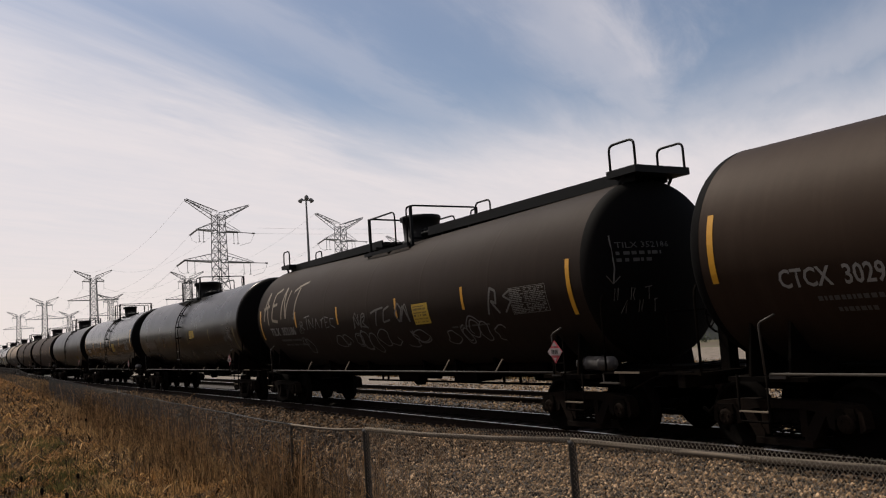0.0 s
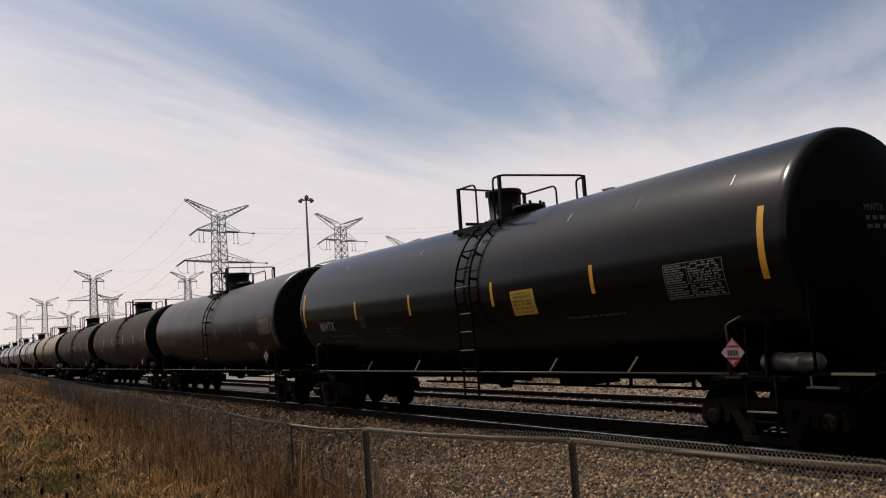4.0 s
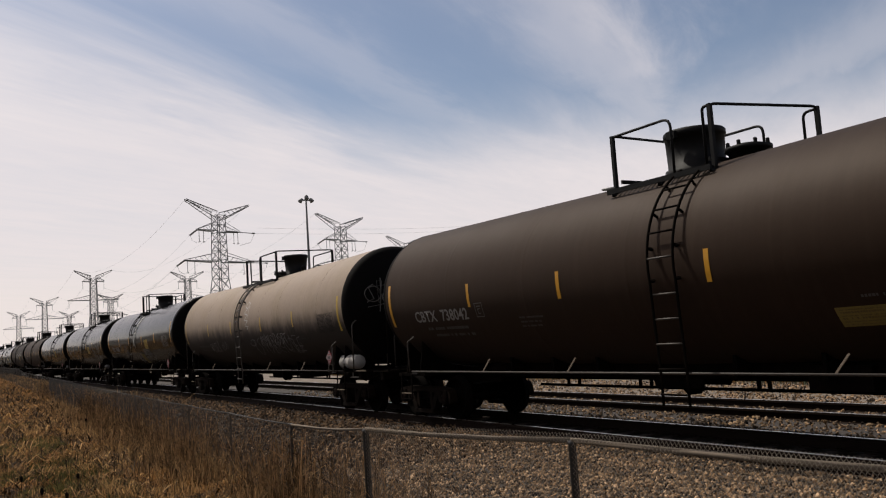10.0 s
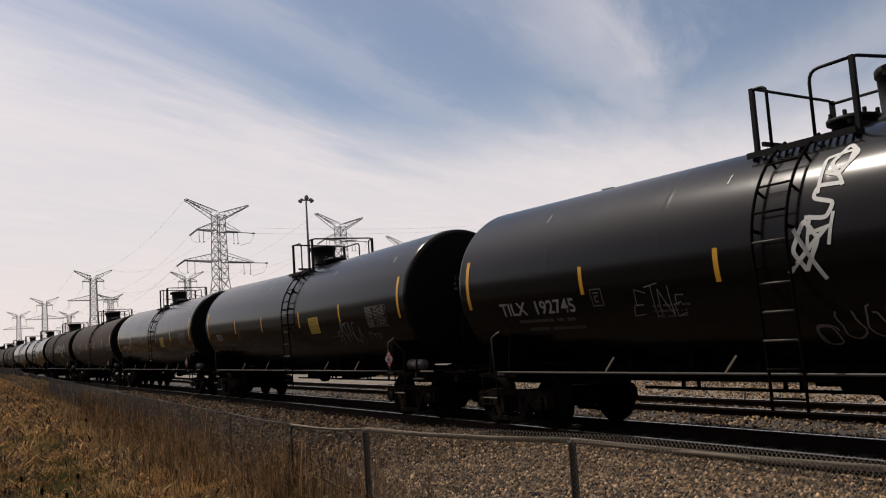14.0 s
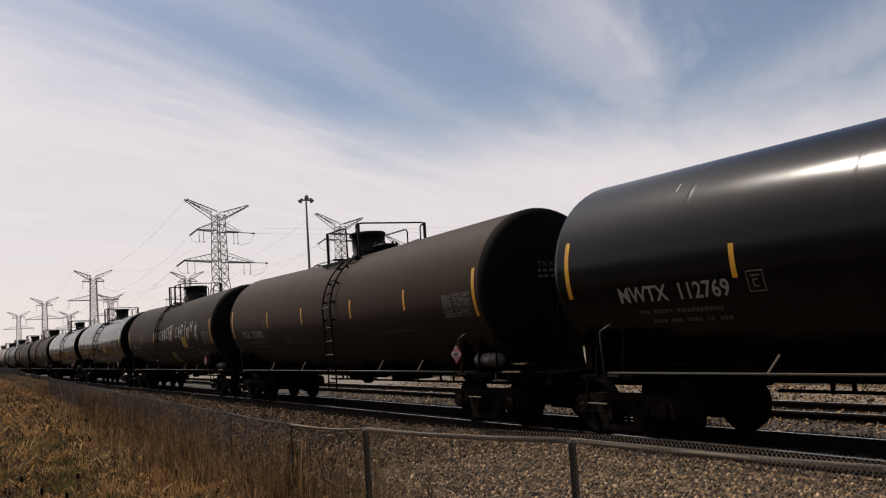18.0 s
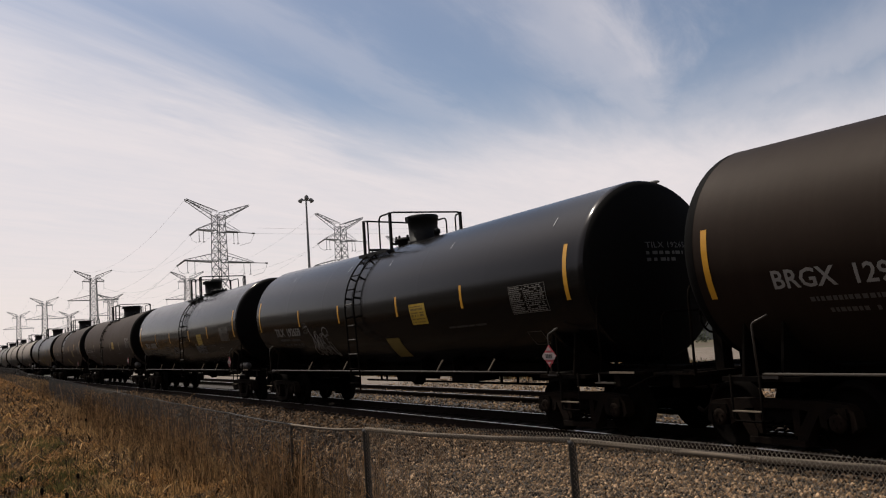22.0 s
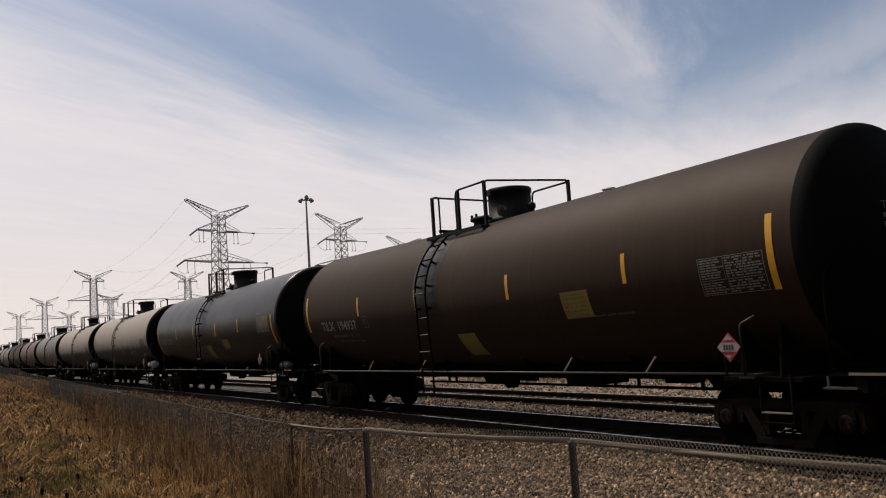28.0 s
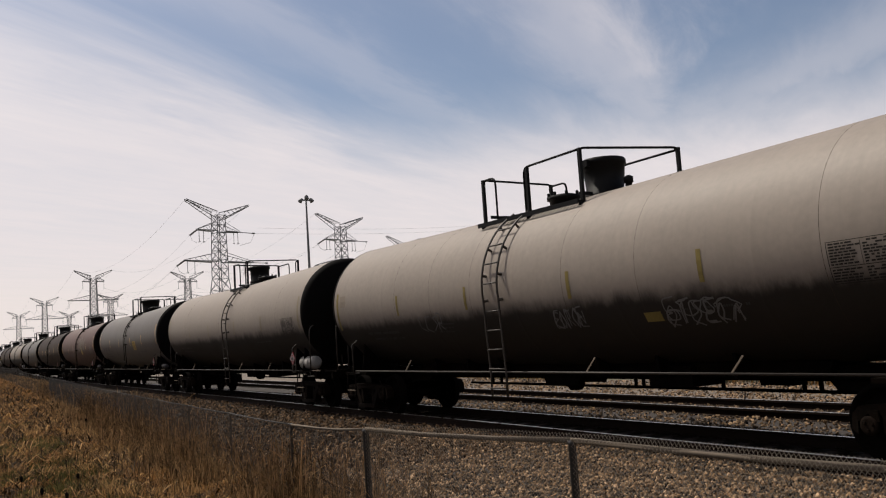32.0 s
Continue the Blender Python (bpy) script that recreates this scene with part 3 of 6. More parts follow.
def saddle(bm):
    """Plate that cradles the tank."""
    for x0 in (6.75,):
        pts = [(x0, y, ZC - math.sqrt(R * R - y * y) + 0.0) for y in (-1.25, -0.9, -0.5, 0.0, 0.5, 0.9, 1.25)]
        low = [(x0, y, z) for y, z in ((1.35, 1.0), (0.5, 0.82), (-0.5, 0.82), (-1.35, 1.0))]
        a = [bm.verts.new(p) for p in pts + low]
        b = [bm.verts.new((p[0] + 0.04, p[1], p[2])) for p in pts + low]
        bm.faces.new(a)
        bm.faces.new(b[::-1])
        for i in range(len(a)):
            bm.faces.new((a[i], b[i], b[(i + 1) % len(a)], a[(i + 1) % len(a)]))


def end_walk(bm):
    n = 11
    for i in range(n):
        y = -1.42 + 2.84 * i / (n - 1)
        box(bm, 8.10, 8.88, y - 0.02, y + 0.02, 1.045, 1.070)
    for x in (8.10, 8.48, 8.86):
        box(bm, x, x + 0.03, -1.44, 1.44, 1.03, 1.072)


def walk_edge(bm):
    """Toe edge along the walkway's near side, coloured pale for the light on it."""
    box(bm, 8.36, 8.90, -1.452, -1.440, 1.055, 1.085)


def low_step(bm):
    """Step plate hung below the walkway on two straps."""
    box(bm, 8.02, 8.45, -1.46, -1.32, 0.895, 0.915)
    for x in (8.05, 8.42):
        box(bm, x - 0.015, x + 0.015, -1.40, -1.385, 0.91, 1.04)


def corner_hoop(bm):
    """Tall hooped grab rail across the near half of an end walkway."""
    tube(bm, rounded([(8.13, 0, 1.06), (8.13, 0, 2.32), (8.13, 0.95, 2.32), (8.13, 0.95, 1.06)], 0.22), 0.019, 6)


def cross_hoop(bm, ya, yb):
    """Waist-high rail across the end walkway."""
    tube(bm, rounded([(8.56, ya, 1.06), (8.56, ya, 1.95), (8.56, yb, 1.95), (8.56, yb, 1.06)], 0.16), 0.019, 6)


def stirrup(bm):
    tube(bm, rounded([(7.08, 0, 1.05), (7.08, 0, 0.455), (7.54, 0, 0.455), (7.54, 0, 1.05)], 0.04), 0.016, 5)


def tread(bm):
    box(bm, 7.09, 7.53, -0.03, 0.03, 0.575, 0.59)


def handhold(bm):
    """Upright grab iron beside the bar, bent over towards the front at its top."""
    tube(bm, rounded([(0, 0, 1.05), (-0.03, 0, 1.70), (0.19, 0.04, 1.80)], 0.05), 0.016, 5)


def brake_stand(bm):
    """Hand-brake stand with its wheel, on the end walkway."""
    box(bm, 8.36, 8.52, 0.35, 0.55, 1.06, 2.0)
    lathe(bm, [(8.52, 0.05), (8.60, 0.05)], 10, "x", (0, 0.45, 1.85))
    ring = [(8.58, 0.45 + 0.26 * math.cos(2 * math.pi * k / 16), 1.85 + 0.26 * math.sin(2 * math.pi * k / 16)) for k in range(17)]
    tube(bm, ring, 0.018, 5)
    for k in range(4):
        a = math.pi * k / 4
        tube(bm, [(8.57, 0.45 - 0.25 * math.cos(a), 1.85 - 0.25 * math.sin(a)), (8.57, 0.45 + 0.25 * math.cos(a), 1.85 + 0.25 * math.sin(a))], 0.012, 4)


def coupler(bm):
    box(bm, 8.5, 8.86, -0.07, 0.07, 0.79, 0.94)
    prism(bm, [(8.84, 0.72), (9.02, 0.74), (9.06, 0.86), (9.02, 1.0), (8.84, 1.0)], -0.14, 0.15)
    prism(bm, [(8.98, 0.72), (9.13, 0.74), (9.13, 1.0), (8.98, 1.0)], -0.17, -0.03)
    tube(bm, [(8.72, 0.34, 0.8), (8.86, 0.36, 0.5), (9.0, 0.35, 0.40), (9.12, 0.34, 0.46)], 0.03, 6)
    tube(bm, [(8.60, -0.2, 1.0), (8.64, -0.9, 0.95), (8.64, -1.35, 0.82)], 0.014, 5)


def drum(bm, long, r):
    """Pressed-steel air reservoir with domed ends and two straps."""
    h = long / 2
    lathe(bm, [(-h, 0.03), (-h + 0.015, r * 0.6), (-h + 0.05, r - 0.012), (-h + 0.08, r), (-0.19, r), (-0.185, r + 0.01), (-0.135, r + 0.01), (-0.13, r), (0.13, r), (0.135, r + 0.01), (0.185, r + 0.01), (0.19, r),
               (h - 0.08, r), (h - 0.05, r - 0.012), (h - 0.015, r * 0.6), (h, 0.03)], 22, "x")


def diamond(bm, half, y):
    v = [bm.verts.new((x, y, z)) for x, z in ((-half, 0), (0, -half), (half, 0), (0, half))]
    w = [bm.verts.new((x, y + 0.006, z)) for x, z in ((-half, 0), (0, -half), (half, 0), (0, half))]
    bm.faces.new(v)
    bm.faces.new(w[::-1])
    for i in range(4):
        bm.faces.new((v[(i + 1) % 4], v[i], w[i], w[(i + 1) % 4]))


def bolster(bm):
    """Cross beam of a truck with its brake beams."""
    box(bm, -0.22, 0.22, -1.0, 1.0, 0.42, 0.66)
    lathe(bm, [(0.64, 0.2), (0.80, 0.2)], 16, "z", (0, 0, 0))
    for x in (-0.38, 0.38):
        box(bm, x - 0.05, x + 0.05, -0.72, 0.72, 0.32, 0.42)
    for x in (-0.42, 0.42):
        for y in (-0.76, 0.76):
            prism(bm, [(x - 0.06, 0.25), (x + 0.06, 0.25), (x + 0.08, 0.55), (x - 0.08, 0.55)], y - 0.06, y + 0.06)


def side_frame(bm):
    """Cast truck side: top chord, sloping compression members, spring seat and the two pedestal jaws."""
    y0, y1 = -0.09, 0.09
    prism(bm, [(-1.10, 0.58), (-1.02, 0.67), (-0.6, 0.71), (0.6, 0.71), (1.02, 0.67), (1.10, 0.58), (0.62, 0.56), (0.3, 0.60), (-0.3, 0.60), (-0.62, 0.56)], y0, y1)
    for k in (-1, 1):
        prism(bm, [(k * 0.66, 0.60), (k * 0.50, 0.60), (k * 0.30, 0.30), (k * 0.30, 0.16), (k * 0.40, 0.16)], y0, y1)
        prism(bm, [(k * 0.24, 0.62), (k * 0.34, 0.62), (k * 0.34, 0.26), (k * 0.24, 0.26)], y0 + 0.02, y1 - 0.02)
        prism(bm, [(k * 1.10, 0.60), (k * 1.13, 0.40), (k * 1.05, 0.34), (k * 1.04, 0.58)], y0, y1)
        prism(bm, [(k * 0.62, 0.58), (k * 0.74, 0.58), (k * 0.73, 0.36), (k * 0.64, 0.40)], y0, y1)
    box(bm, -0.42, 0.42, y0 - 0.03, y1 + 0.03, 0.14, 0.22)


def springs(bm):
    for x in (0.0,):
        turns = [(x + 0.062 * math.cos(a), 0.062 * math.sin(a), 0.22 + 0.22 * a / (8 * math.pi)) for a in [i * math.pi / 4 for i in range(33)]]
        tube(bm, turns, 0.016, 4)


def wheelset(bm):
    """Two wheels on an axle that turns about its middle, with roller bearings at its ends."""
    for s in (-1, 1):
        prof = [(0.66, 0.10), (0.68, 0.13), (0.70, 0.39), (0.675, 0.41), (0.675, 0.486), (0.70, 0.486), (0.712, 0.46), (0.81, 0.452), (0.81, 0.40), (0.76, 0.375), (0.74, 0.15), (0.83, 0.13), (0.83, 0.09)]
        lathe(bm, [(s * a, r) for a, r in prof], 36, "y")
        lathe(bm, [(s * 0.83, 0.075), (s * 0.90, 0.075), (s * 0.90, 0.115), (s * 1.10, 0.115), (s * 1.10, 0.02)], 18, "y")
    tube(bm, [(0, -0.7, 0), (0, 0.7, 0)], 0.075, 12)


def bearing_cap(bm):
    """Worn end cap of a bearing with its three bolts."""
    lathe(bm, [(-0.10, 0.118), (-0.12, 0.112), (-0.135, 0.085), (-0.13, 0.06), (-0.13, 0.01)], 18, "y")
    for k in range(3):
        a = 2 * math.pi * k / 3 + 0.4
        tube(bm, [(0.055 * math.cos(a), -0.12, 0.055 * math.sin(a)), (0.055 * math.cos(a), -0.155, 0.055 * math.sin(a))], 0.018, 6)


def adapter(bm):
    prism(bm, [(-0.14, 0.0), (-0.12, 0.13), (0.12, 0.13), (0.14, 0.0), (0.10, 0.0), (0.0, 0.09), (-0.10, 0.0)], -0.12, 0.12)


AXLES = []      # all wheelsets, keyed together at the end
WHEEL_R = 0.452


def add_truck(car, x):
    tr = put("truck", mesh("truck", UNDER, bolster), car, pose(x, 0, 0), "grimy cast steel truck with two axles")
    for y in (-1.0, 1.0):
        put("side_frame", mesh("side_frame", CAST, side_frame), tr, pose(0, y, 0))
        for dx in (-0.15, 0.0, 0.15):
            put("spring", mesh("spring", UNDER, springs), tr, pose(dx, y, 0))
        for ax in (-0.89, 0.89):
            put("bearing_adapter", mesh("bearing_adapter", UNDER, adapter), tr, pose(ax, y, 0.50))
            put("bearing_cap", mesh("bearing_cap", CAST, bearing_cap), tr, pose(ax, y, WHEEL_R, 0, 0, 0 if y < 0 else 180))
    for ax in (-0.89, 0.89):
        w = put("wheelset", mesh("wheelset", TREAD, wheelset), tr, pose(ax, 0, WHEEL_R))
        AXLES.append(w)


def bars(bm, x0, x1, s, tall, rnd_key, lean=0.0):
    """A line of small stencilled words that nobody could read."""
    rnd = random.Random(rnd_key)
    x = x0
    while x < x1 - 0.05:
        w = min(rnd.uniform(0.5, 1.1) * tall, x1 - x)
        patch(bm, x, x + w, s + lean * (x - x0), s + tall + lean * (x - x0), 0.006)
        x += w + tall * rnd.choice((0.3, 0.3, 0.35, 0.35, 0.4, 1.6))


def table(bm, w, s0, s1, key):
    """Ruled rows of a printed data panel inside a thin frame: captions, columns of figures, a bar, and closing rows."""
    rnd = random.Random(key)
    for x0, x1, a, b in ((0.0, w, s0, s0 + 0.008), (0.0, w, s1 - 0.008, s1), (0.0, 0.010, s0, s1), (w - 0.010, w, s0, s1), (w * 0.40, w * 0.40 + 0.006, s0 + 0.2, s1)):
        patch(bm, x0, x1, a, b, 0.009)
    rows = 14
    pitch = (s1 - s0 - 0.03) / rows
    for i in range(rows):
        s, tall = s1 - 0.015 - (i + 0.8) * pitch, pitch * 0.58
        if i == 8:
            patch(bm, 0.02, w - 0.02, s + tall * 0.3, s + tall * 0.75, 0.010)
            continue
        x = 0.03
        while x < w * rnd.uniform(0.28, 0.36):
            b = rnd.uniform(0.03, 0.10)
            patch(bm, x, x + b, s, s + tall, 0.010)
            x += b + 0.012
        x = w * 0.43
        while x < w - 0.10:
            b = rnd.uniform(0.025, 0.08)
            if rnd.random() < 0.9:
                patch(bm, x, x + b, s, s + tall, 0.010)
            x += b + rnd.choice((0.010, 0.012, 0.03))


STROKES = [[(0, 0), (0.1, 1), (0.5, 0.9), (0.45, 0.5), (0.1, 0.45), (0.65, 0)], [(0.6, 0.95), (0.1, 0.9), (0.0, 0.2), (0.6, 0.0)], [(0, 0), (0.3, 1), (0.6, 0)],
           [(0, 0), (0.05, 1), (0.5, 0.05), (0.6, 1)], [(0.6, 0.9), (0.1, 0.8), (0.5, 0.4), (0.05, 0.05)], [(0.3, 0), (0.0, 0.5), (0.3, 1), (0.6, 0.5), (0.3, 0)],
           [(0.3, 0), (0.28, 1), (0.0, 0.95), (0.65, 1.05)], [(0.6, 0.95), (0.05, 1), (0.08, 0.5), (0.5, 0.5), (0.05, 0.45), (0.0, 0.0), (0.6, 0.05)]]


def scrawl(bm, x0, x1, s0, s1, key, wide, letters, angular=False):
    """A row of sprayed strokes that cannot be read."""
    rnd = random.Random(key)
    pitch = (x1 - x0) / letters
    for i in range(letters):
        for again in range(1 if angular else 2):
            lean = rnd.uniform(-0.05, 0.25)
            grow = rnd.uniform(0.75, 1.15)
            pts = [(x0 + i * pitch + pitch * (1.45 * u * grow + rnd.uniform(-0.12, 0.12)) + lean * v * (s1 - s0),
                    s0 + (s1 - s0) * (v * grow + rnd.uniform(-0.09, 0.09))) for u, v in rnd.choice(STROKES)]
            pts = [tuple(p.xy) for p in rounded([(a, b, 0) for a, b in pts], pitch * (0.04 if angular else 0.3), 4)]
            ribbon(bm, pts, wide * rnd.uniform(0.75, 1.2), 0.008 + 0.0006 * (2 * i + again))


LETTERS = {"L": [[(0.05, 1.0), (0.0, 0.05), (0.6, 0.0)]], "C": [[(0.62, 0.95), (0.15, 0.78), (0.0, 0.1), (0.6, 0.2)]], "A": [[(0.1, 0.0), (0.35, 1.0), (0.62, -0.15)], [(0.05, 0.4), (0.7, 0.5)]], "N": [[(0.0, 0.0), (0.08, 1.0), (0.5, 0.0), (0.65, 0.85)]],
           "E": [[(0.6, 1.0), (0.05, 0.85), (0.0, 0.0), (0.65, -0.05)], [(0.02, 0.45), (0.5, 0.5)]], "T": [[(0.35, -0.05), (0.55, 0.85)], [(0.0, 0.75), (0.45, 0.9), (1.15, 1.0)]], "I": [[(0.3, -0.1), (0.28, 1.05)]], "H": [[(0.0, 0.0), (0.02, 1.0)], [(0.55, 0.05), (0.6, 1.0)], [(0.0, 0.45), (0.6, 0.6)]],
           "X": [[(0.0, 0.15), (0.65, 0.9)], [(0.1, 0.95), (0.6, 0.0)]], "S": [[(0.6, 0.9), (0.15, 0.95), (0.1, 0.6), (0.55, 0.4), (0.45, 0.02), (0.0, 0.1)]], "W": [[(0.0, 1.0), (0.15, 0.0), (0.32, 0.7), (0.5, 0.0), (0.65, 1.0)]],
           "O": [[(0.3, 0.0), (0.0, 0.4), (0.25, 1.0), (0.6, 0.6), (0.3, 0.0)]], "R": [[(0.1, -0.1), (0.0, 0.9), (0.6, 1.0), (0.62, 0.55), (0.1, 0.45), (0.5, 0.3), (0.65, 0.0)]]}


def sprayed_word(bm, word, x0, s0, pitch, tall, wide):
    for i, c in enumerate(word):
        for k, stroke in enumerate(LETTERS[c]):
            pts = [(x0 + pitch * (i + 0.95 * u) + 0.05 * v, s0 + 0.01 * i + tall * (1.0 + 0.04 * i) * v) for u, v in stroke]
            ribbon(bm, [tuple(p.xy) for p in rounded([(a, b, 0) for a, b in pts], 0.06, 3)], wide, 0.009 + 0.0004 * (2 * i + k))


def bubbles(bm, x0, x1, s0, s1, count, key, wide):
    """Rounded outlines, loops and swirls of faded throw-up graffiti."""
    rnd = random.Random(key)
    for i in range(count):
        cx, cs = x0 + (x1 - x0) * (i + rnd.uniform(0.2, 0.8)) / count, rnd.uniform(s0 * 0.65 + s1 * 0.35, s0 * 0.35 + s1 * 0.65)
        rx, rs = (x1 - x0) / count * rnd.uniform(0.4, 0.7), (s1 - s0) * rnd.uniform(0.25, 0.5)
        a0, turns, shrink = rnd.uniform(0, 6.28), rnd.choice((0.6, 0.8, 1.0, 1.6)), rnd.uniform(0.5, 1.0)
        n = int(14 * turns) + 4
        pts = [(cx + rx * (1 - (1 - shrink) * j / n) * math.cos(a0 + 6.28 * turns * j / n) * (1 + 0.25 * math.sin(3 * j / n * 6.28 + i)),
                cs + rs * (1 - (1 - shrink) * j / n) * math.sin(a0 + 6.28 * turns * j / n)) for j in range(n + 1)]
        ribbon(bm, pts, wide, 0.008 + 0.0004 * i)


def spill(bm, x, key):
    """Dark runs of old product from the top fittings down the shell."""
    rnd = random.Random(key)
    for i in range(9):
        xx, w = x + rnd.uniform(-0.28, 0.28), rnd.uniform(0.04, 0.15)
        patch(bm, xx - w / 2, xx + w / 2, rnd.uniform(-0.5, 0.6), 1.72, 0.0045 + 0.0003 * i)


def stuff(ob):
    return tagged(ob, kind="stuff")


# what sets single cars apart: strip places, strip and panel heights, shifts along the train
STRIPS = {1: (-4.70, -1.79, 1.46, 4.26, 7.53), 2: (-3.82, -1.53, 1.26, 4.37, 7.47), 4: (-4.41, -1.63, 1.70, 4.59, 7.70), 5: (-4.11, -1.23, 2.02, 4.85, 7.66), 6: (-4.39, -1.62, 1.56, 4.40, 7.62),
          7: (-4.43, -1.60, 1.54, 4.33, 7.58), 11: (-4.09, -1.24, 2.04, 4.86, 7.68), 12: (-4.65, -1.83, 1.48, 4.31, 7.63), 13: (-4.34, -1.59, 1.60, 4.33, 7.57), 14: (-4.35, -1.64, 1.61, 4.34, 7.62),
          15: (-4.13, -1.75, 1.62, 4.48, 7.57), 16: (-4.41, -1.51, 1.89, 4.93, 7.54), 17: (-4.33, -1.60, 1.50, 4.20, 7.57), 18: (-4.43, -1.60, 1.54, 4.33, 7.60)}
TAPE_AT = {1: (-0.14, -0.69, 0.24), 2: (-0.26, -1.04, -0.11), 4: (-0.28, -1.03, -0.11), 15: (-0.27, -1.00, -0.12), 5: (-0.02, -0.56, 0.38), 11: (-0.02, -0.56, 0.38), 16: (-0.02, -0.58, 0.38),
           6: (-0.10, -0.64, 0.31), 12: (-0.10, -0.64, 0.31), 7: (-0.10, -0.60, 0.30), 18: (-0.12, -0.60, 0.34), 14: (-0.19, -0.48, 0.45), 17: (-0.08, -0.84, 0.11)}
DATA_AT = {1: (5.85, -0.57, -0.09), 2: (6.20, -0.59, -0.07), 4: (6.46, -0.48, 0.02), 5: (6.48, -0.53, -0.06), 6: (6.44, -0.63, -0.14), 7: (6.18, -0.59, -0.09), 11: (6.49, -0.53, -0.06), 12: (6.45, -0.62, -0.13),
           15: (6.34, -0.44, 0.06), 16: (6.37, -0.57, -0.06), 17: (6.22, -0.41, 0.11), 18: (6.23, -0.57, -0.07), 19: (6.23, -0.57, -0.07)}
SIGN_AT = {2: (-0.29, 0.29), 4: (-0.99, 0.31), 6: (-1.12, 0.29), 14: (-0.62, 0.43), 15: (-0.41, 0.39), 16: (-0.71, 0.46), 12: (-0.66, 0.43), 17: (-0.83, 0.36)}
OFFSET = {8: 0.05, 17: -0.06, 18: -0.07}
STRUTS = {"gloss": (-4.05, -1.70, 3.04, 4.95), "satin": (-4.37, -1.98, 2.30, 4.70), "beige": (-4.4, 1.7, 4.6), "white": (-4.4, 1.7, 4.6)}


def tank_car(k, paint, mark="", label="", kind="a", tape=YELLOW, sign=2.2, low_panel=None, topwalk=False, drum_on=True, silver=False, scrawls=(), mark_x=-6.7, mark_w=2.1, placard_x=7.02):
    car = new("tank_car")
    tagged(car, label, "tank car", "tank cars of the train")
    car.location = (-0.1 - PITCH * k + OFFSET.get(k, 0.0), TRACK_Y, 0)
    rails, steps, hatch, man = LAYOUT[kind]
    pale = paint in ("beige", "white")
    fit_mat = BAR if pale else UNDER
    near = k < 22
    end_y = -1.1 if topwalk else -0.5
    strips = STRIPS.get(k, (-4.33, -1.58, 1.62, 4.42, 7.64))
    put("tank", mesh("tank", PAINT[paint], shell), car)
    if pale:
        for x in (-4.55, -3.0, -1.42, 1.38, 3.1, 6.17) if kind == "b_late" else (-4.9, -0.2, 5.79):
            put("tank_band", mesh("tank_band", STAIN, lathe_ring, 0.0, R + 0.002, 0.005), car, on_tank(x))
        if paint == "beige":
            stuff(put("spill_stain", mesh("spill_stain", STAIN, spill, sum(steps) / 2 - 0.12, k), car, None, "dark spill runs beside the ladder"))
    for turn in (0, 180):
        put("tank_end", mesh("tank_end", ENDPAINT, end_cap, 62 if paint in ("gloss", "semi", "satin") else 90), car, pose(0, 0, 0, 0, 0, turn), "matt black dished tank end")
    put("platform", mesh("platform", BLACK, platform, rails[0] - 0.05, rails[2] + 0.05), car, None, "black steel top platform")
    for end in (0, 1):
        put("handrail", mesh("handrail", BLACK, guard, end, *rails), car)
    put("valve_housing", mesh("valve_housing", BLACK, housing, *hatch), car, None, "black cylindrical valve housing with a lid")
    put("lid_latch", mesh("lid_latch", BLACK, lid_latch, hatch[0], hatch[1] + hatch[2]), car)
    cover = put("manway", mesh("manway", BLACK, manway, man), car)
    for i in range(8):
        a = 2 * math.pi * (i + 0.3) / 8
        put("bolt", mesh("bolt", BLACK, bolt), cover, pose(man + 0.3 * math.cos(a), 0.3 * math.sin(a), 4.26))
    put("relief_valve", mesh("relief_valve", BLACK, relief_valve, hatch[0] + hatch[1] + 0.22, 0.05), car)
    if not topwalk:
        add_ladder(car, fit_mat, *steps)
    for y in (-1.42, 1.42):
        put("side_bar", mesh("side_bar", BAR if y < 0 else UNDER, side_bar, y), car)
    for x in STRUTS.get(paint, (-4.2, -1.68, 3.2, 5.1)):
        put("side_bar_strut", mesh("side_bar_strut", GALV, strut), car, pose(x, -1.42, 1.06, -14, 34, 0) @ Matrix.Diagonal((1, 1, 0.45 if paint in ("semi", "satin") else 1.0, 1)))
    put("pipe_rail", mesh("pipe_rail", UNDER, hangers, 1.38), car)
    put("belly_channel", mesh("belly_channel", UNDER, belly), car)
    put("outlet_gear", mesh("outlet_gear", UNDER, centre_gear), car)
    for turn in (0, 180):
        tm = pose(0, 0, 0, 0, 0, turn)
        put("stub_sill", mesh("stub_sill", UNDER, sill), car, tm)
        for dx in (0.0, 0.6):
            put("saddle", mesh("saddle", UNDER, saddle), car, tm @ pose(dx, 0, 0))
        put("coupler", mesh("coupler", CAST, coupler), car, tm)
        put("end_walkway", mesh("end_walkway", UNDER, end_walk), car, tm, "dark steel grating walkway over the end sill")
        put("walkway_edge", mesh("walkway_edge", GALV, walk_edge), car, tm, "pale strip for the lit edge of the walkway")
        put("step_plate", mesh("step_plate", BAR, low_step), car, tm)
        flip = Matrix.Diagonal((1 if turn == 0 else -1, 1, 1, 1))
        put("grab_rail", mesh("grab_rail", fit_mat, corner_hoop), car, flip @ pose(0, -1.40, 0))
        put("grab_rail", mesh("grab_rail", fit_mat, cross_hoop, 1.38, -0.45), car, flip)
        put("handhold", mesh("handhold", BAR, handhold), car, pose(6.93 if turn == 0 else -7.05, -1.45, 0))
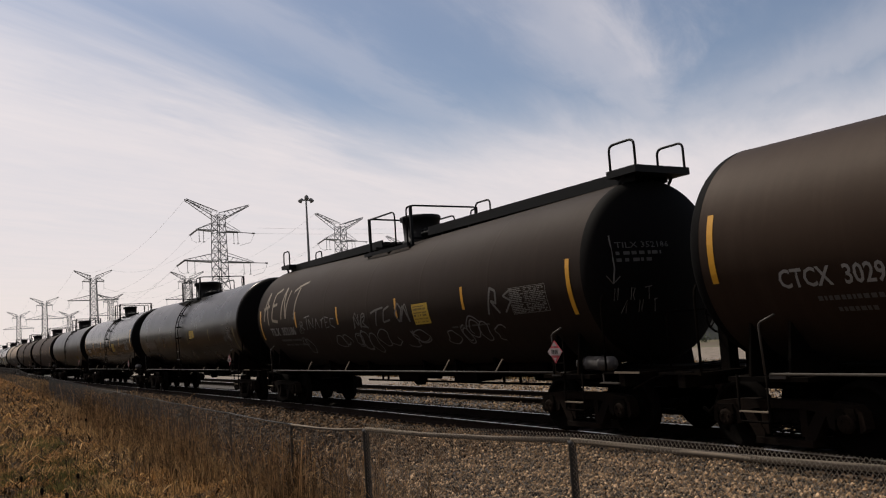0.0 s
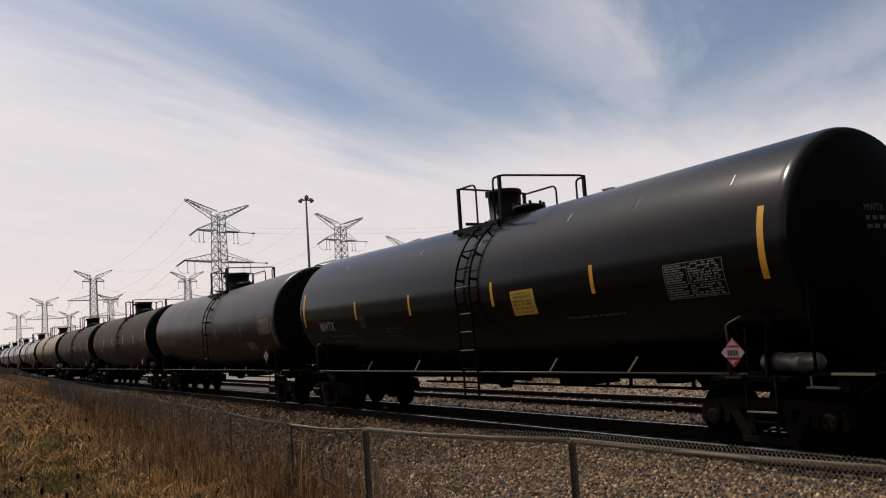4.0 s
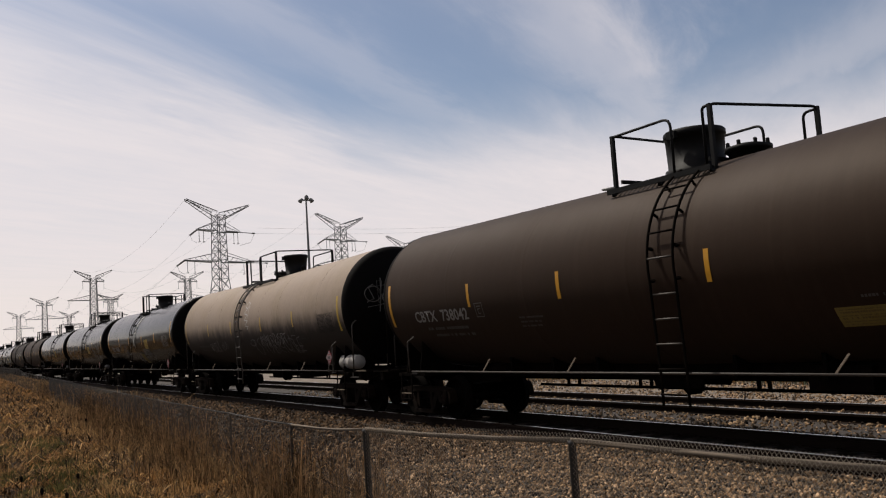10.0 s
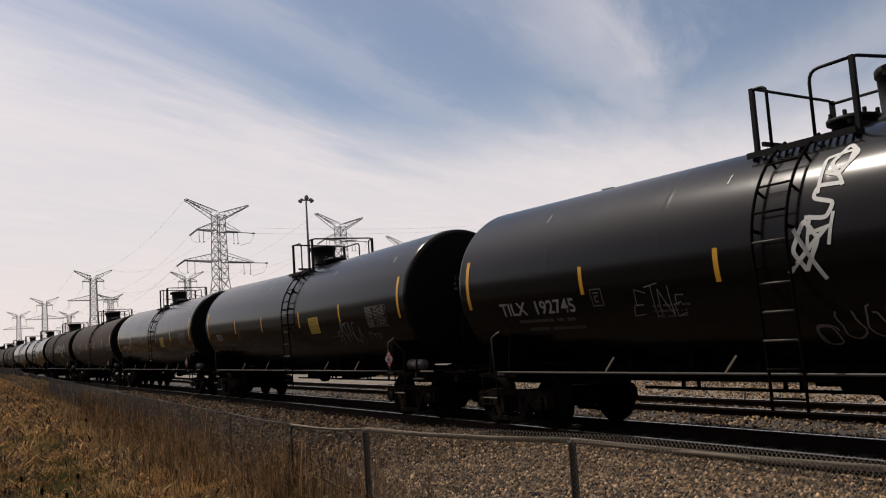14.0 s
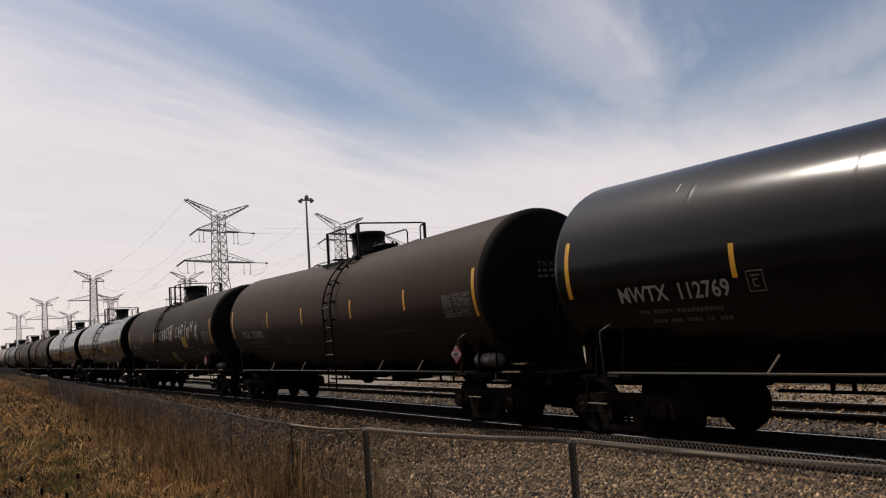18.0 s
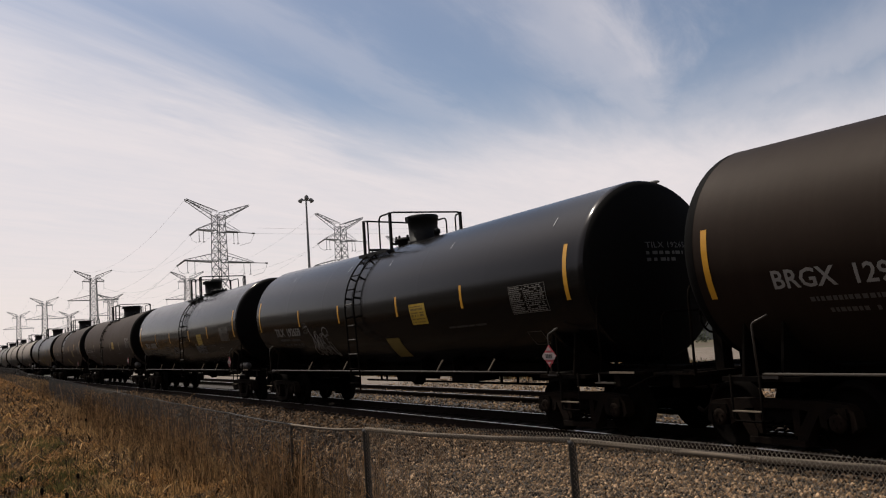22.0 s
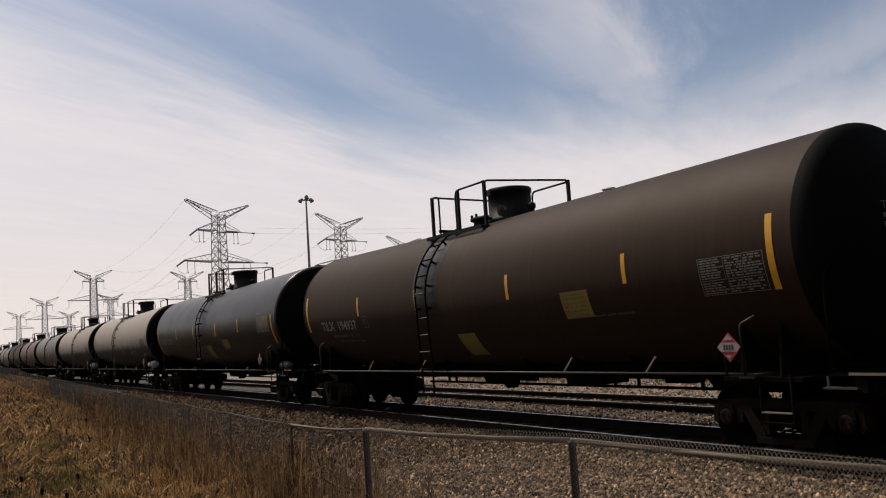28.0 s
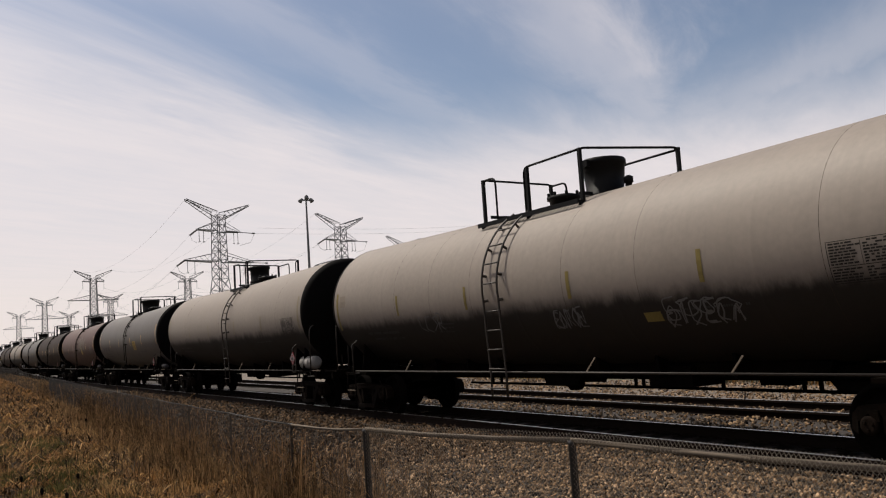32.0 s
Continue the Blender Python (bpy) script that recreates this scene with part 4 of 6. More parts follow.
        for y in (-1.40, 1.40):
            st = put("step_stirrup", mesh("step_stirrup", UNDER, stirrup), car, flip @ pose(0, y, 0))
            put("tread", mesh("tread", GALV, tread), st)
    put("brake_stand", mesh("brake_stand", UNDER, brake_stand), car, pose(0, 0, 0, 0, 0, 180))
    if drum_on:
        long, rad, dx, dz = (1.0, 0.18, 7.48, 1.27) if pale else (0.82, 0.135, 7.50, 1.27) if paint == "brown" else (0.90, 0.115, 7.62, 1.19)
        put("air_reservoir", mesh("air_reservoir", PALEDRUM if pale else DRUM, drum, long, rad), car, pose(dx, -1.14, dz), "pale grey air reservoir")
    for x in (-7.14, 7.14):
        add_truck(car, x)
    # reflective tape, stencils and signs on the near side
    if tape:
        mid, low, high = TAPE_AT.get(k, (-0.11, -0.43, 0.50))
        for x, s0, s1, w in [(-7.66, low, high, 0.10), (strips[4], low, high, 0.10)] + [(x, mid - 0.225, mid + 0.225, 0.085) for x in strips[:4]]:
            put("reflector_strip", mesh("reflector_strip", tape, patch, -w / 2, w / 2, s0, s1), car, on_tank(x))
    if silver:
        for x, s in ((-5.5, 1.16), (-1.55, 1.14), (0.9, 1.02), (3.57, 1.10), (7.05, 1.02)):
            put("top_reflector", mesh("top_reflector", SILVER, patch, -0.011, 0.011, s - 0.09, s + 0.09), car, on_tank(x))
    if near:
        dx, d0, d1 = DATA_AT.get(k, (5.95, -0.57, -0.07))
        boarded = paint == "satin"
        if boarded or k == 2:
            stuff(put("small_stencil", mesh("small_stencil", STENCIL, bars, -0.02, 0.36, d1 + 0.07, 0.045, 3), car, on_tank(dx)))
        if boarded:
            put("data_panel", mesh("data_panel", PALEPANEL, patch, 0.0, 1.06, d0, d1, 0.005), car, on_tank(dx), "pale data panel with dark print")
        if paint == "satin":
            for x0, x1, s0 in ((-0.85, -0.4, 0.34), (0.6, 1.1, 0.38), (-2.85, -2.1, -0.30), (-0.1, 0.55, -0.28), (3.25, 3.9, -0.66), (6.3, 6.75, 0.20)):
                stuff(put("small_stencil", mesh("small_stencil", PANEL, bars, x0, x1, s0, 0.032, k), car))
        stuff(put("data_print", mesh("data_print", INK if boarded else PRINT if pale else FIGURES, table, 1.06, d0, d1, k % 5), car, on_tank(dx)))
        stuff(put("end_stencil", mesh("end_stencil", DIMSTENCIL, end_words, k % 4, end_y), car))
        dim = DIMSTENCIL if not pale else INK
        for x0, x1, s, tall, key in ((-6.25, -4.65, -0.76, 0.062, k % 4), (-6.05, -4.55, -0.92, 0.062, k % 3 + 9), (3.6, 5.0, -0.72, 0.036, k % 3 + 30)):
            stuff(put("small_stencil", mesh("small_stencil", dim, bars, x0, x1, s, tall, key), car))
        if k % 3 != 1:
            for row in range(3):
                stuff(put("small_stencil", mesh("small_stencil", dim, bars, -2.9, -2.25 + 0.12 * (row == 0), -0.62 - 0.085 * row, 0.034, k % 4 + 20 + row), car))
    if sign:
        low, tall = SIGN_AT.get(k, (-0.56, 0.45))
        put("warning_sign", mesh("warning_sign", SIGN if low > -0.7 else OLDYELLOW, patch, 0.0, 0.68, low, low + tall, 0.005), car, on_tank(sign), "yellow warning panel, lettering worn")
        stuff(put("sign_print", mesh("sign_print", SIGNINK, sign_lines, low, tall), car, on_tank(sign)))
    if low_panel is not None:
        put("low_panel", mesh("low_panel", OLDYELLOW, patch, 0.0, 0.62, -1.24 if k == 17 else -1.42, -0.64 if k == 17 else -0.82, 0.005, 0.1), car, pose(low_panel, 0, 0), "dirty yellow panel low on the shell")
    # placard on its bracket beside the last strut
    pz = 1.51 if k in (4, 15) else 1.34 if paint == "gloss" else 1.41
    plac = put("placard", mesh("placard", RED, diamond, 0.19, 0.0), car, pose(placard_x, -1.50, pz), "red diamond hazard placard on a bracket")
    put("placard_number", mesh("placard_number", PALE, placard_plate), plac, pose(0, -0.005, 0))
    put("placard_digits", mesh("placard_digits", INK, placard_bars), plac, pose(0, -0.012, 0))
    put("placard_bracket", mesh("placard_bracket", BAR if pale else UNDER, bracket), car, pose(placard_x, -1.48, 1.04))
    if mark:
        stuff(lettering("reporting_mark", mark, mark_x, -0.60 if k in (8, 13, 14) else -0.50 if k in (17,) else -0.56, 0.24, STENCIL, car, mark_w))
        stuff(end_mark(mark, end_y, car))
        put("class_box", mesh("class_box", PANEL, boxed, 0.23 if k in (5, 11) else 0.0), car, on_tank(-4.42 if k in (5, 11) else max(mark_x + mark_w, strips[0]) + 0.30))
    if k in (8, 10, 13, 14):
        x0, low, high = {8: (6.16, -1.23, -0.91), 10: (5.95, -1.23, -0.91), 13: (6.06, -1.26, -0.94), 14: (5.36, -1.16, -0.81)}[k]
        put("ruled_box", mesh("ruled_box", PANEL, ruled_box, low, high), car, on_tank(x0), "thin white outlined box")
    if near and not pale and not mark:
        stuff(put("worn_mark", mesh("worn_mark", DIMSTENCIL, bars, -6.7, -4.7, -0.54, 0.24, k), car))
    for i, (x0, x1, s0, s1, wide, letters, ang, mat) in enumerate(scrawls):
        stuff(put("graffiti", mesh("graffiti", mat, scrawl, x0, x1, s0, s1, k * 7 + i, wide, letters, ang), car, None, "sprayed graffiti strokes"))
    if paint == "beige":
        stuff(put("end_graffiti", mesh("end_tag", PANEL, end_tag), car, None, "thin sprayed lines on the tank end"))
    if topwalk:
        put("roof_walkway", mesh("roof_walkway", BLACK, roof_walk), car, None, "black full-length roof walkway")
        for x, y, wide in ((-7.7, -0.56, 0.5), (-7.7, 0.56, 0.5), (8.0, -0.56, 0.6), (8.0, 0.56, 0.6), (2.3, 0.45, 0.6)):
            put("roof_hoop", mesh("roof_hoop", BLACK, hoop, wide, 0.46), car, pose(x, y, ZC + R + 0.22))
        stuff(put("end_graffiti", mesh("end_arrow", PANEL, end_arrow), car, None, "sprayed arrow on the dark tank end"))
    return car


def end_tag(bm):
    """A loose tag of thin strokes and loops on the dished end."""
    rnd = random.Random(5)
    for i in range(5):
        y0, z0 = -1.02 + 0.27 * i, ZC + 0.08 + 0.10 * (i % 2)
        pts = [(y0 + 0.30 * u + rnd.uniform(-0.04, 0.04), z0 + 0.55 * v + rnd.uniform(-0.06, 0.06)) for u, v in rnd.choice(STROKES)]
        tube(bm, [(dish(y, z) + 0.008, y, z) for y, z in pts], 0.015, 3)
    for pts in ([(-0.62, 3.35), (-0.66, 2.9), (-0.70, 2.5)], [(-0.95, 3.12), (-0.4, 3.18)], [(-1.0, 2.62), (-0.5, 2.70), (0.1, 2.55)], [(-0.1, 3.05), (0.2, 2.68)]):
        tube(bm, [(dish(y, z) + 0.010, y, z) for y, z in pts], 0.015, 3)
    for cy, cz, r in ((-0.85, 2.95, 0.2), (-0.45, 2.85, 0.17)):
        ring = [(cy + r * math.cos(6.28 * j / 14), cz + r * math.sin(6.28 * j / 14)) for j in range(15)]
        tube(bm, [(dish(y, z) + 0.009, y, z) for y, z in ring], 0.014, 3)


def sign_lines(bm, low, tall):
    for i in range(6):
        bars(bm, 0.05, 0.63, low + tall * (0.84 - i * 0.15), tall * (0.10 if i in (1, 3) else 0.06), 50 + i)


def placard_plate(bm):
    prism(bm, [(-0.13, -0.06), (0.13, -0.06), (0.185, 0.0), (0.13, 0.06), (-0.13, 0.06), (-0.185, 0.0)], -0.004, 0.0)
    prism(bm, [(-0.075, 0.092), (0.075, 0.092), (0.0, 0.165)], -0.004, 0.0)
    prism(bm, [(-0.05, -0.10), (0.0, -0.15), (0.05, -0.10)], -0.004, 0.0)


def placard_bars(bm):
    for x in (-0.066, -0.022, 0.022, 0.066):
        box(bm, x - 0.014, x + 0.014, -0.002, 0.0, -0.034, 0.034)


def bracket(bm):
    box(bm, -0.10, -0.07, -0.015, 0.0, 0.0, 0.3)
    box(bm, 0.19, 0.215, -0.015, 0.0, 0.0, 0.62)
    box(bm, -0.12, 0.21, -0.01, 0.0, 0.17, 0.2)


def boxed(bm, up):
    """A ruled box with a letter C under a small line."""
    for x0, x1, s0, s1 in ((-0.13, 0.13, -0.54, -0.525), (-0.13, 0.13, -0.275, -0.26), (-0.13, -0.115, -0.525, -0.275), (0.115, 0.13, -0.525, -0.275), (-0.07, 0.07, -0.335, -0.315),
                           (-0.035, 0.035, -0.385, -0.365), (-0.05, -0.03, -0.47, -0.37), (-0.035, 0.035, -0.475, -0.455)):
        patch(bm, x0, x1, s0 + up, s1 + up)


def roof_walk(bm):
    """Full-length grating with deep side channels, on saddles, widening over the ends."""
    z = ZC + R + 0.10
    for x0, x1 in ((-7.75, -1.2), (1.2, 8.05)):
        for y in (-0.40, 0.36):
            box(bm, x0, x1, y, y + 0.04, z - 0.07, z + 0.13)
        for y in (-0.24, 0.0, 0.24):
            box(bm, x0, x1, y - 0.09, y + 0.09, z + 0.05, z + 0.085)
        n = 6
        for i in range(n):
            x = x0 + (x1 - x0) * (i + 0.5) / n
            box(bm, x - 0.03, x + 0.03, -0.36, 0.36, z - 0.18, z + 0.05)
    for x in (-7.7, 8.0):
        box(bm, x - 0.35, x + 0.35, -0.62, 0.62, z + 0.02, z + 0.14)
        for y in (-0.55, 0.55):
            tube(bm, [(x, y, z + 0.03), (x - 0.25 * x / abs(x), y, z - 0.3)], 0.035, 4)


def hoop(bm, long, tall):
    tube(bm, rounded([(-long / 2, 0, -0.1), (-long / 2, 0, tall), (long / 2, 0, tall), (long / 2, 0, -0.1)], 0.12), 0.022, 6)


def ruled_box(bm, s0, s1):
    """Empty outlined rectangle low on the shell."""
    for x0, x1, a, b in ((0, 0.42, s0, s0 + 0.012), (0, 0.42, s1 - 0.012, s1), (0, 0.012, s0, s1), (0.408, 0.42, s0, s1)):
        patch(bm, x0, x1, a, b, 0.007)


def sprayed(car, mat, label, *words):
    bm = bmesh.new()
    for w in words:
        sprayed_word(bm, *w)
    stuff(part("graffiti", bm, mat, car, label))


def zigzag(car):
    """A sprayed column of angular strokes beside the ladder."""
    bm = bmesh.new()
    ribbon(bm, [(0.10, 0.76), (-0.08, 0.58), (0.16, 0.50), (0.30, 0.66), (0.12, 0.74)], 0.032)
    ribbon(bm, [(0.16, 0.50), (-0.10, 0.34), (0.28, 0.30), (-0.02, 0.12), (0.34, 0.10), (0.06, -0.06), (0.40, -0.10), (0.22, -0.20)], 0.032, 0.009)
    ribbon(bm, [(0.30, 0.62), (0.34, 0.30), (0.22, 0.02)], 0.026, 0.010)
    stuff(part("graffiti", bm, SPRAY, car, "white sprayed zigzag strokes"))


def outlined(car, label, *areas, mat=DIMSPRAY, wide=0.028):
    bm = bmesh.new()
    for i, (x0, x1, s0, s1, n) in enumerate(areas):
        bubbles(bm, x0, x1, s0, s1, n, i + n, wide)
    stuff(part("graffiti_outline", bm, mat, car, label))


def build_train():
    black = "glossy black tank car with yellow reflective strips"
    brown = "dusty brown-black tank car with yellow reflective strips"
    tank_car(0, "brown", "CTCX 3029", brown, mark_w=1.38)
    car = tank_car(1, "sooty", "TILX 352186", "dark brown tank car with roof walkway and graffiti", topwalk=True, kind="roof", mark_x=-6.88, mark_w=2.02,
                   scrawls=((-4.4, -1.9, -0.42, -0.12, 0.028, 7, True, DIMSPRAY), (-0.85, -0.1, -0.48, -0.14, 0.04, 2, False, PANEL), (1.6, 2.1, -0.45, 0.0, 0.04, 1, False, PANEL), (5.1, 6.0, -0.55, 0.0, 0.05, 2, True, PANEL)))
    sprayed(car, TANSPRAY, "tan sprayed tag letters", ("AENT", -7.38, -0.10, 0.78, 0.92, 0.085))
    sprayed(car, PANEL, "pale sprayed letters", ("T", 0.15, -0.45, 0.6, 0.38, 0.045), ("CO", 0.75, -0.46, 0.62, 0.42, 0.045))
    outlined(car, "faded graffiti outlines", (-4.8, -4.0, -1.15, -0.6, 2), (-2.3, 2.4, -1.15, -0.5, 9), (3.3, 5.4, -1.2, -0.5, 5))
    tank_car(2, "semi", "CBTX 739549", "black tank car with faded strips and a yellow panel", kind="early", drum_on=False, sign=1.64, placard_x=6.94, tape=FADED, silver=True, mark_x=-6.82)
    tank_car(3, "gloss", "MWTX", black, kind="new", silver=True, sign=2.2, mark_w=0.95)
    tank_car(4, "satin", "CBTX 736882", "satin black tank car with faded strips and stencils", tape=FADED, silver=True, drum_on=False, sign=4.88, placard_x=7.12, mark_x=-7.1, mark_w=2.53)
    tank_car(5, "brown", "TILX 732096", brown, kind="a_mid", sign=0, placard_x=6.88, mark_w=2.0)
    tank_car(6, "brown", "CBTX 738042", brown, kind="a_mid", sign=3.2, placard_x=6.83, mark_x=-6.62)
    car = tank_car(7, "beige", "", "weathered beige tank car, darker below, with graffiti", kind="b_late", tape=SIGN, sign=0,
             placard_x=6.85, scrawls=((0.5, 2.4, -1.12, -0.50, 0.035, 6, True, DIMSPRAY), (2.2, 4.5, -1.15, -0.60, 0.028, 7, True, DIMSPRAY), (1.2, 3.6, -0.85, -0.42, 0.026, 8, True, GREYSPRAY)))
    zigzag(car)
    sprayed(car, GREYSPRAY, "pale sprayed letters", ("WISEI", -4.65, -0.98, 0.25, 0.36, 0.032))
    outlined(car, "faded graffiti outlines", (0.3, 0.8, -0.9, -0.5, 1), (-3.2, -2.4, -0.95, -0.55, 3), (2.6, 4.4, -1.1, -0.5, 4))
    car = tank_car(8, "gloss", "TILX 192745", "glossy black tank car with white graffiti beside its ladder", kind="b_short", silver=True, drum_on=False, low_panel=0.48,
                   scrawls=((-3.3, -2.2, -0.75, -0.35, 0.017, 4, True, DIMSPRAY),))
    sprayed(car, SPRAY, "white sprayed letters down the shell", ("O", 0.0, 0.82, 0.55, 0.48, 0.06), ("R", -0.12, 0.66, 0.6, 0.52, 0.05), ("S", -0.22, 0.28, 0.7, 0.46, 0.055), ("O", -0.42, -0.30, 0.62, 0.60, 0.06), ("X", -0.50, -0.42, 0.85, 0.66, 0.055), ("H", -0.2, -0.05, 0.55, 0.40, 0.045))
    sprayed(car, DIMSPRAY, "pale sprayed letters", ("OWISEL", 1.48, -0.92, 0.27, 0.36, 0.05))
    outlined(car, "faded graffiti outlines", (1.2, 3.2, -1.15, -0.45, 3), (-0.45, 0.6, -1.45, -0.8, 3))
    tank_car(9, "gloss", "TILX", black, kind="new", silver=True, mark_w=0.75, sign=2.32, scrawls=((4.0, 5.5, -0.92, -0.42, 0.03, 6, True, DIMSPRAY), (5.75, 6.5, -0.88, -0.70, 0.028, 3, True, PANEL)))
    tank_car(10, "gloss", "MWTX 112769", black, kind="new", silver=True, sign=2.38, mark_x=-6.56)
    tank_car(11, "brown", "TILX 732082", brown, kind="a_mid", sign=0, placard_x=6.88, mark_w=2.0)
    car = tank_car(12, "sooty", "BRGX 1294", "dark brown tank car with large white sprayed strokes", kind="b_mid", sign=3.27, placard_x=6.86, low_panel=0.62, mark_w=1.72)
    sprayed(car, SPRAY, "white hand-sprayed letters", ("CANCER", -0.55, -0.24, 0.42, 0.46, 0.05), ("CAR", 2.35, -0.22, 0.48, 0.46, 0.05), ("I", 3.85, -0.18, 0.45, 0.56, 0.05), ("R", 4.30, -0.32, 0.45, 0.45, 0.045),
            ("H", 4.85, -0.06, 0.5, 0.42, 0.045), ("X", 5.40, -0.36, 0.75, 0.55, 0.045), ("I", 5.52, -0.40, 0.5, 0.66, 0.04))
    outlined(car, "faded graffiti outlines", (4.2, 6.2, -1.15, -0.72, 3))
    sprayed(car, DIMSPRAY, "faded sprayed letters", ("HA", 1.0, -1.25, 1.05, 0.60, 0.022), ("RS", 3.1, -1.2, 1.05, 0.50, 0.022))
    car = tank_car(13, "gloss", "TILX 192659", "glossy black tank car with grey graffiti", kind="b_short", silver=True, drum_on=False, sign=2.19, placard_x=6.96, mark_x=-6.44, mark_w=2.0, low_panel=0.57, scrawls=((-3.8, -2.6, -1.1, -0.65, 0.03, 4, False, DIMSPRAY),))
    outlined(car, "grey bubble-letter graffiti", (-4.1, -2.5, -1.05, -0.35, 5), (-4.0, -2.6, -1.4, -0.75, 6), mat=GREYSPRAY, wide=0.024)
    car = tank_car(14, "gloss", "TILX 192658", black, kind="new", silver=True, sign=2.77, mark_x=-6.72, mark_w=2.2, scrawls=((2.3, 3.6, -1.0, -0.6, 0.028, 5, False, DIMSPRAY), (-1.5, -0.4, -0.9, -0.6, 0.022, 5, False, DIMSPRAY)))
    outlined(car, "faded graffiti outlines", (2.4, 3.6, -0.95, -0.62, 4))
    tank_car(15, "brown", "CBTX 736744", "dusty brown tank car with faded strips", tape=FADED, kind="b_fifteen", sign=2.2, mark_x=-7.33, mark_w=2.5)
    car = tank_car(16, "brown", "TILX 194937", drum_on=False, label="dusty brown tank car with a shiny band at its ladder", kind="b_sixteen", low_panel=-0.27, sign=3.36, mark_x=-6.79, mark_w=2.15, placard_x=6.74)
    put("clean_band", mesh("clean_band", PAINT["satin"], patch, -1.62, -0.6, -0.35, 2.1, 0.004), car, None, "shiny cleaned band on the shell at the ladder")
    tank_car(17, "satin", "TAEX 2705", "satin black tank car with yellow strips and panel", kind="b_seventeen", silver=True, low_panel=-0.2, mark_x=-7.28, mark_w=2.1, sign=2.11, placard_x=6.33)
    car = tank_car(18, "white", "", "dusty off-white tank car, darker below, with grey graffiti", kind="b_late", tape=OLDYELLOW, sign=0, placard_x=7.0, scrawls=((0.95, 1.75, -0.84, -0.52, 0.022, 5, False, DIMSPRAY), (-3.6, -2.6, -0.75, -0.38, 0.02, 4, True, DIMSPRAY), (3.45, 4.85, -0.95, -0.55, 0.024, 6, False, DIMSPRAY)))
    outlined(car, "grey bubble-letter graffiti", (3.5, 4.8, -0.90, -0.58, 4), mat=DIMSPRAY, wide=0.022)
    put("small_panel", mesh("small_panel", OLDYELLOW, patch, 0.0, 0.34, -0.86, -0.70, 0.005), car, on_tank(3.05), "small dirty yellow panel")
    put("bare_patch", mesh("bare_patch", PALEPANEL, patch, 0.0, 0.32, -0.02, 0.26, 0.005), car, on_tank(-7.5), "pale patch")
    tank_car(19, "white", "", "dusty off-white tank car", kind="new", tape=FADED, sign=0)
    tank_car(20, "grey", "", "dusty grey tank car")
    tank_car(21, "rust", "", "red-oxide tank car with pale sprayed patch", scrawls=((1.0, 4.0, -0.3, 0.6, 0.14, 4, False, TANSPRAY),))
    for k, p in ((22, "brown"), (23, "grey"), (24, "white"), (25, "brown"), (26, "gloss"), (27, "brown")):
        tank_car(k, p, "", "far %s tank car of the train" % {"gloss": "black", "white": "off-white"}.get(p, p), sign=0)


build_train()


# ---- ground, tracks and fence ----
def smooth(a, b, t):
    t = min(1.0, max(0.0, (t - a) / (b - a)))
    return t * t * (3 - 2 * t)


def fence_y(x):
    """The fence's line: along the track, closing in on it far back."""
    if x > -8.7:
        return 3.26 + 1.0 * smooth(-9.5, -3.5, x) + 0.03 * max(0.0, x + 3)
    return 3.26 + (-8.7 - x) * 0.031


def ground_z(x, y):
    """Height of the ground: a grass verge on the camera's side, a gravel slope and the track bed."""
    f = fence_y(x)
    verge = 0.10 + 0.05 * smooth(-30, -90, x) - 0.12 * smooth(f - 0.6, f + 0.8, y)
    bed = -0.205
    z = verge + (bed - verge) * smooth(f + 0.2, f + 3.6, y)
    if y > 22:
        z += -0.25 * smooth(22, 27, y)
    if y < -7:
        z += 8.5 * smooth(-7, -21, y)       # unseen bank, added behind the camera to block low sky light
    return z + 0.03 * noise.noise((x * 0.6, y * 0.6, 0.0))


def strip(name, xs, ys, mat, lift=0.0):
    verts = [(x, y, ground_z(x, y) + lift) for x in xs for y in ys]
    n = len(ys)
    faces = [(i * n + j, (i + 1) * n + j, (i + 1) * n + j + 1, i * n + j + 1) for i in range(len(xs) - 1) for j in range(n - 1)]
    me = bpy.data.meshes.new(name)
    me.from_pydata(verts, [], faces)
    me.polygons.foreach_set("use_smooth", [True] * len(faces))
    me.materials.append(mat)
    return me


def build_ground():
    """One sheet to the horizon: soil near the camera, gravel round the tracks, fields beyond."""
    xs = sorted(set([-3500, -1500, -700, -400, -250, -180] + [-140 + 5 * i for i in range(17)] + [-58 + 0.7 * i for i in range(100)] + [15, 25, 60, 150, 400, 1200, 3500]))
    ys = sorted(set([-3500, -1200, -400, -120, -40, -24, -21, -18, -15, -12, -9.5, -7, -5.5] + [-4 + 0.45 * i for i in range(36)] + [9.6, 12.6, 14, 16, 16.6, 18, 20.6, 22, 24, 27, 33, 40, 50, 70, 120, 300, 900, 3500]))
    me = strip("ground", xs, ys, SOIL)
    for m in (GRAVEL, PALEGRAVEL, FIELD, NEARBLACK, BALLASTBED):
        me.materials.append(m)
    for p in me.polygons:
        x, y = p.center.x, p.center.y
        # Material 4 paints the train's shade as a strip under it.
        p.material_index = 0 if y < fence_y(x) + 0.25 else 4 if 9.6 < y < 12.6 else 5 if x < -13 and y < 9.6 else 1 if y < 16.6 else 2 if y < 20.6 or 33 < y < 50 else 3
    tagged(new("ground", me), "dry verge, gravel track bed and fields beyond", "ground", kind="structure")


build_ground()


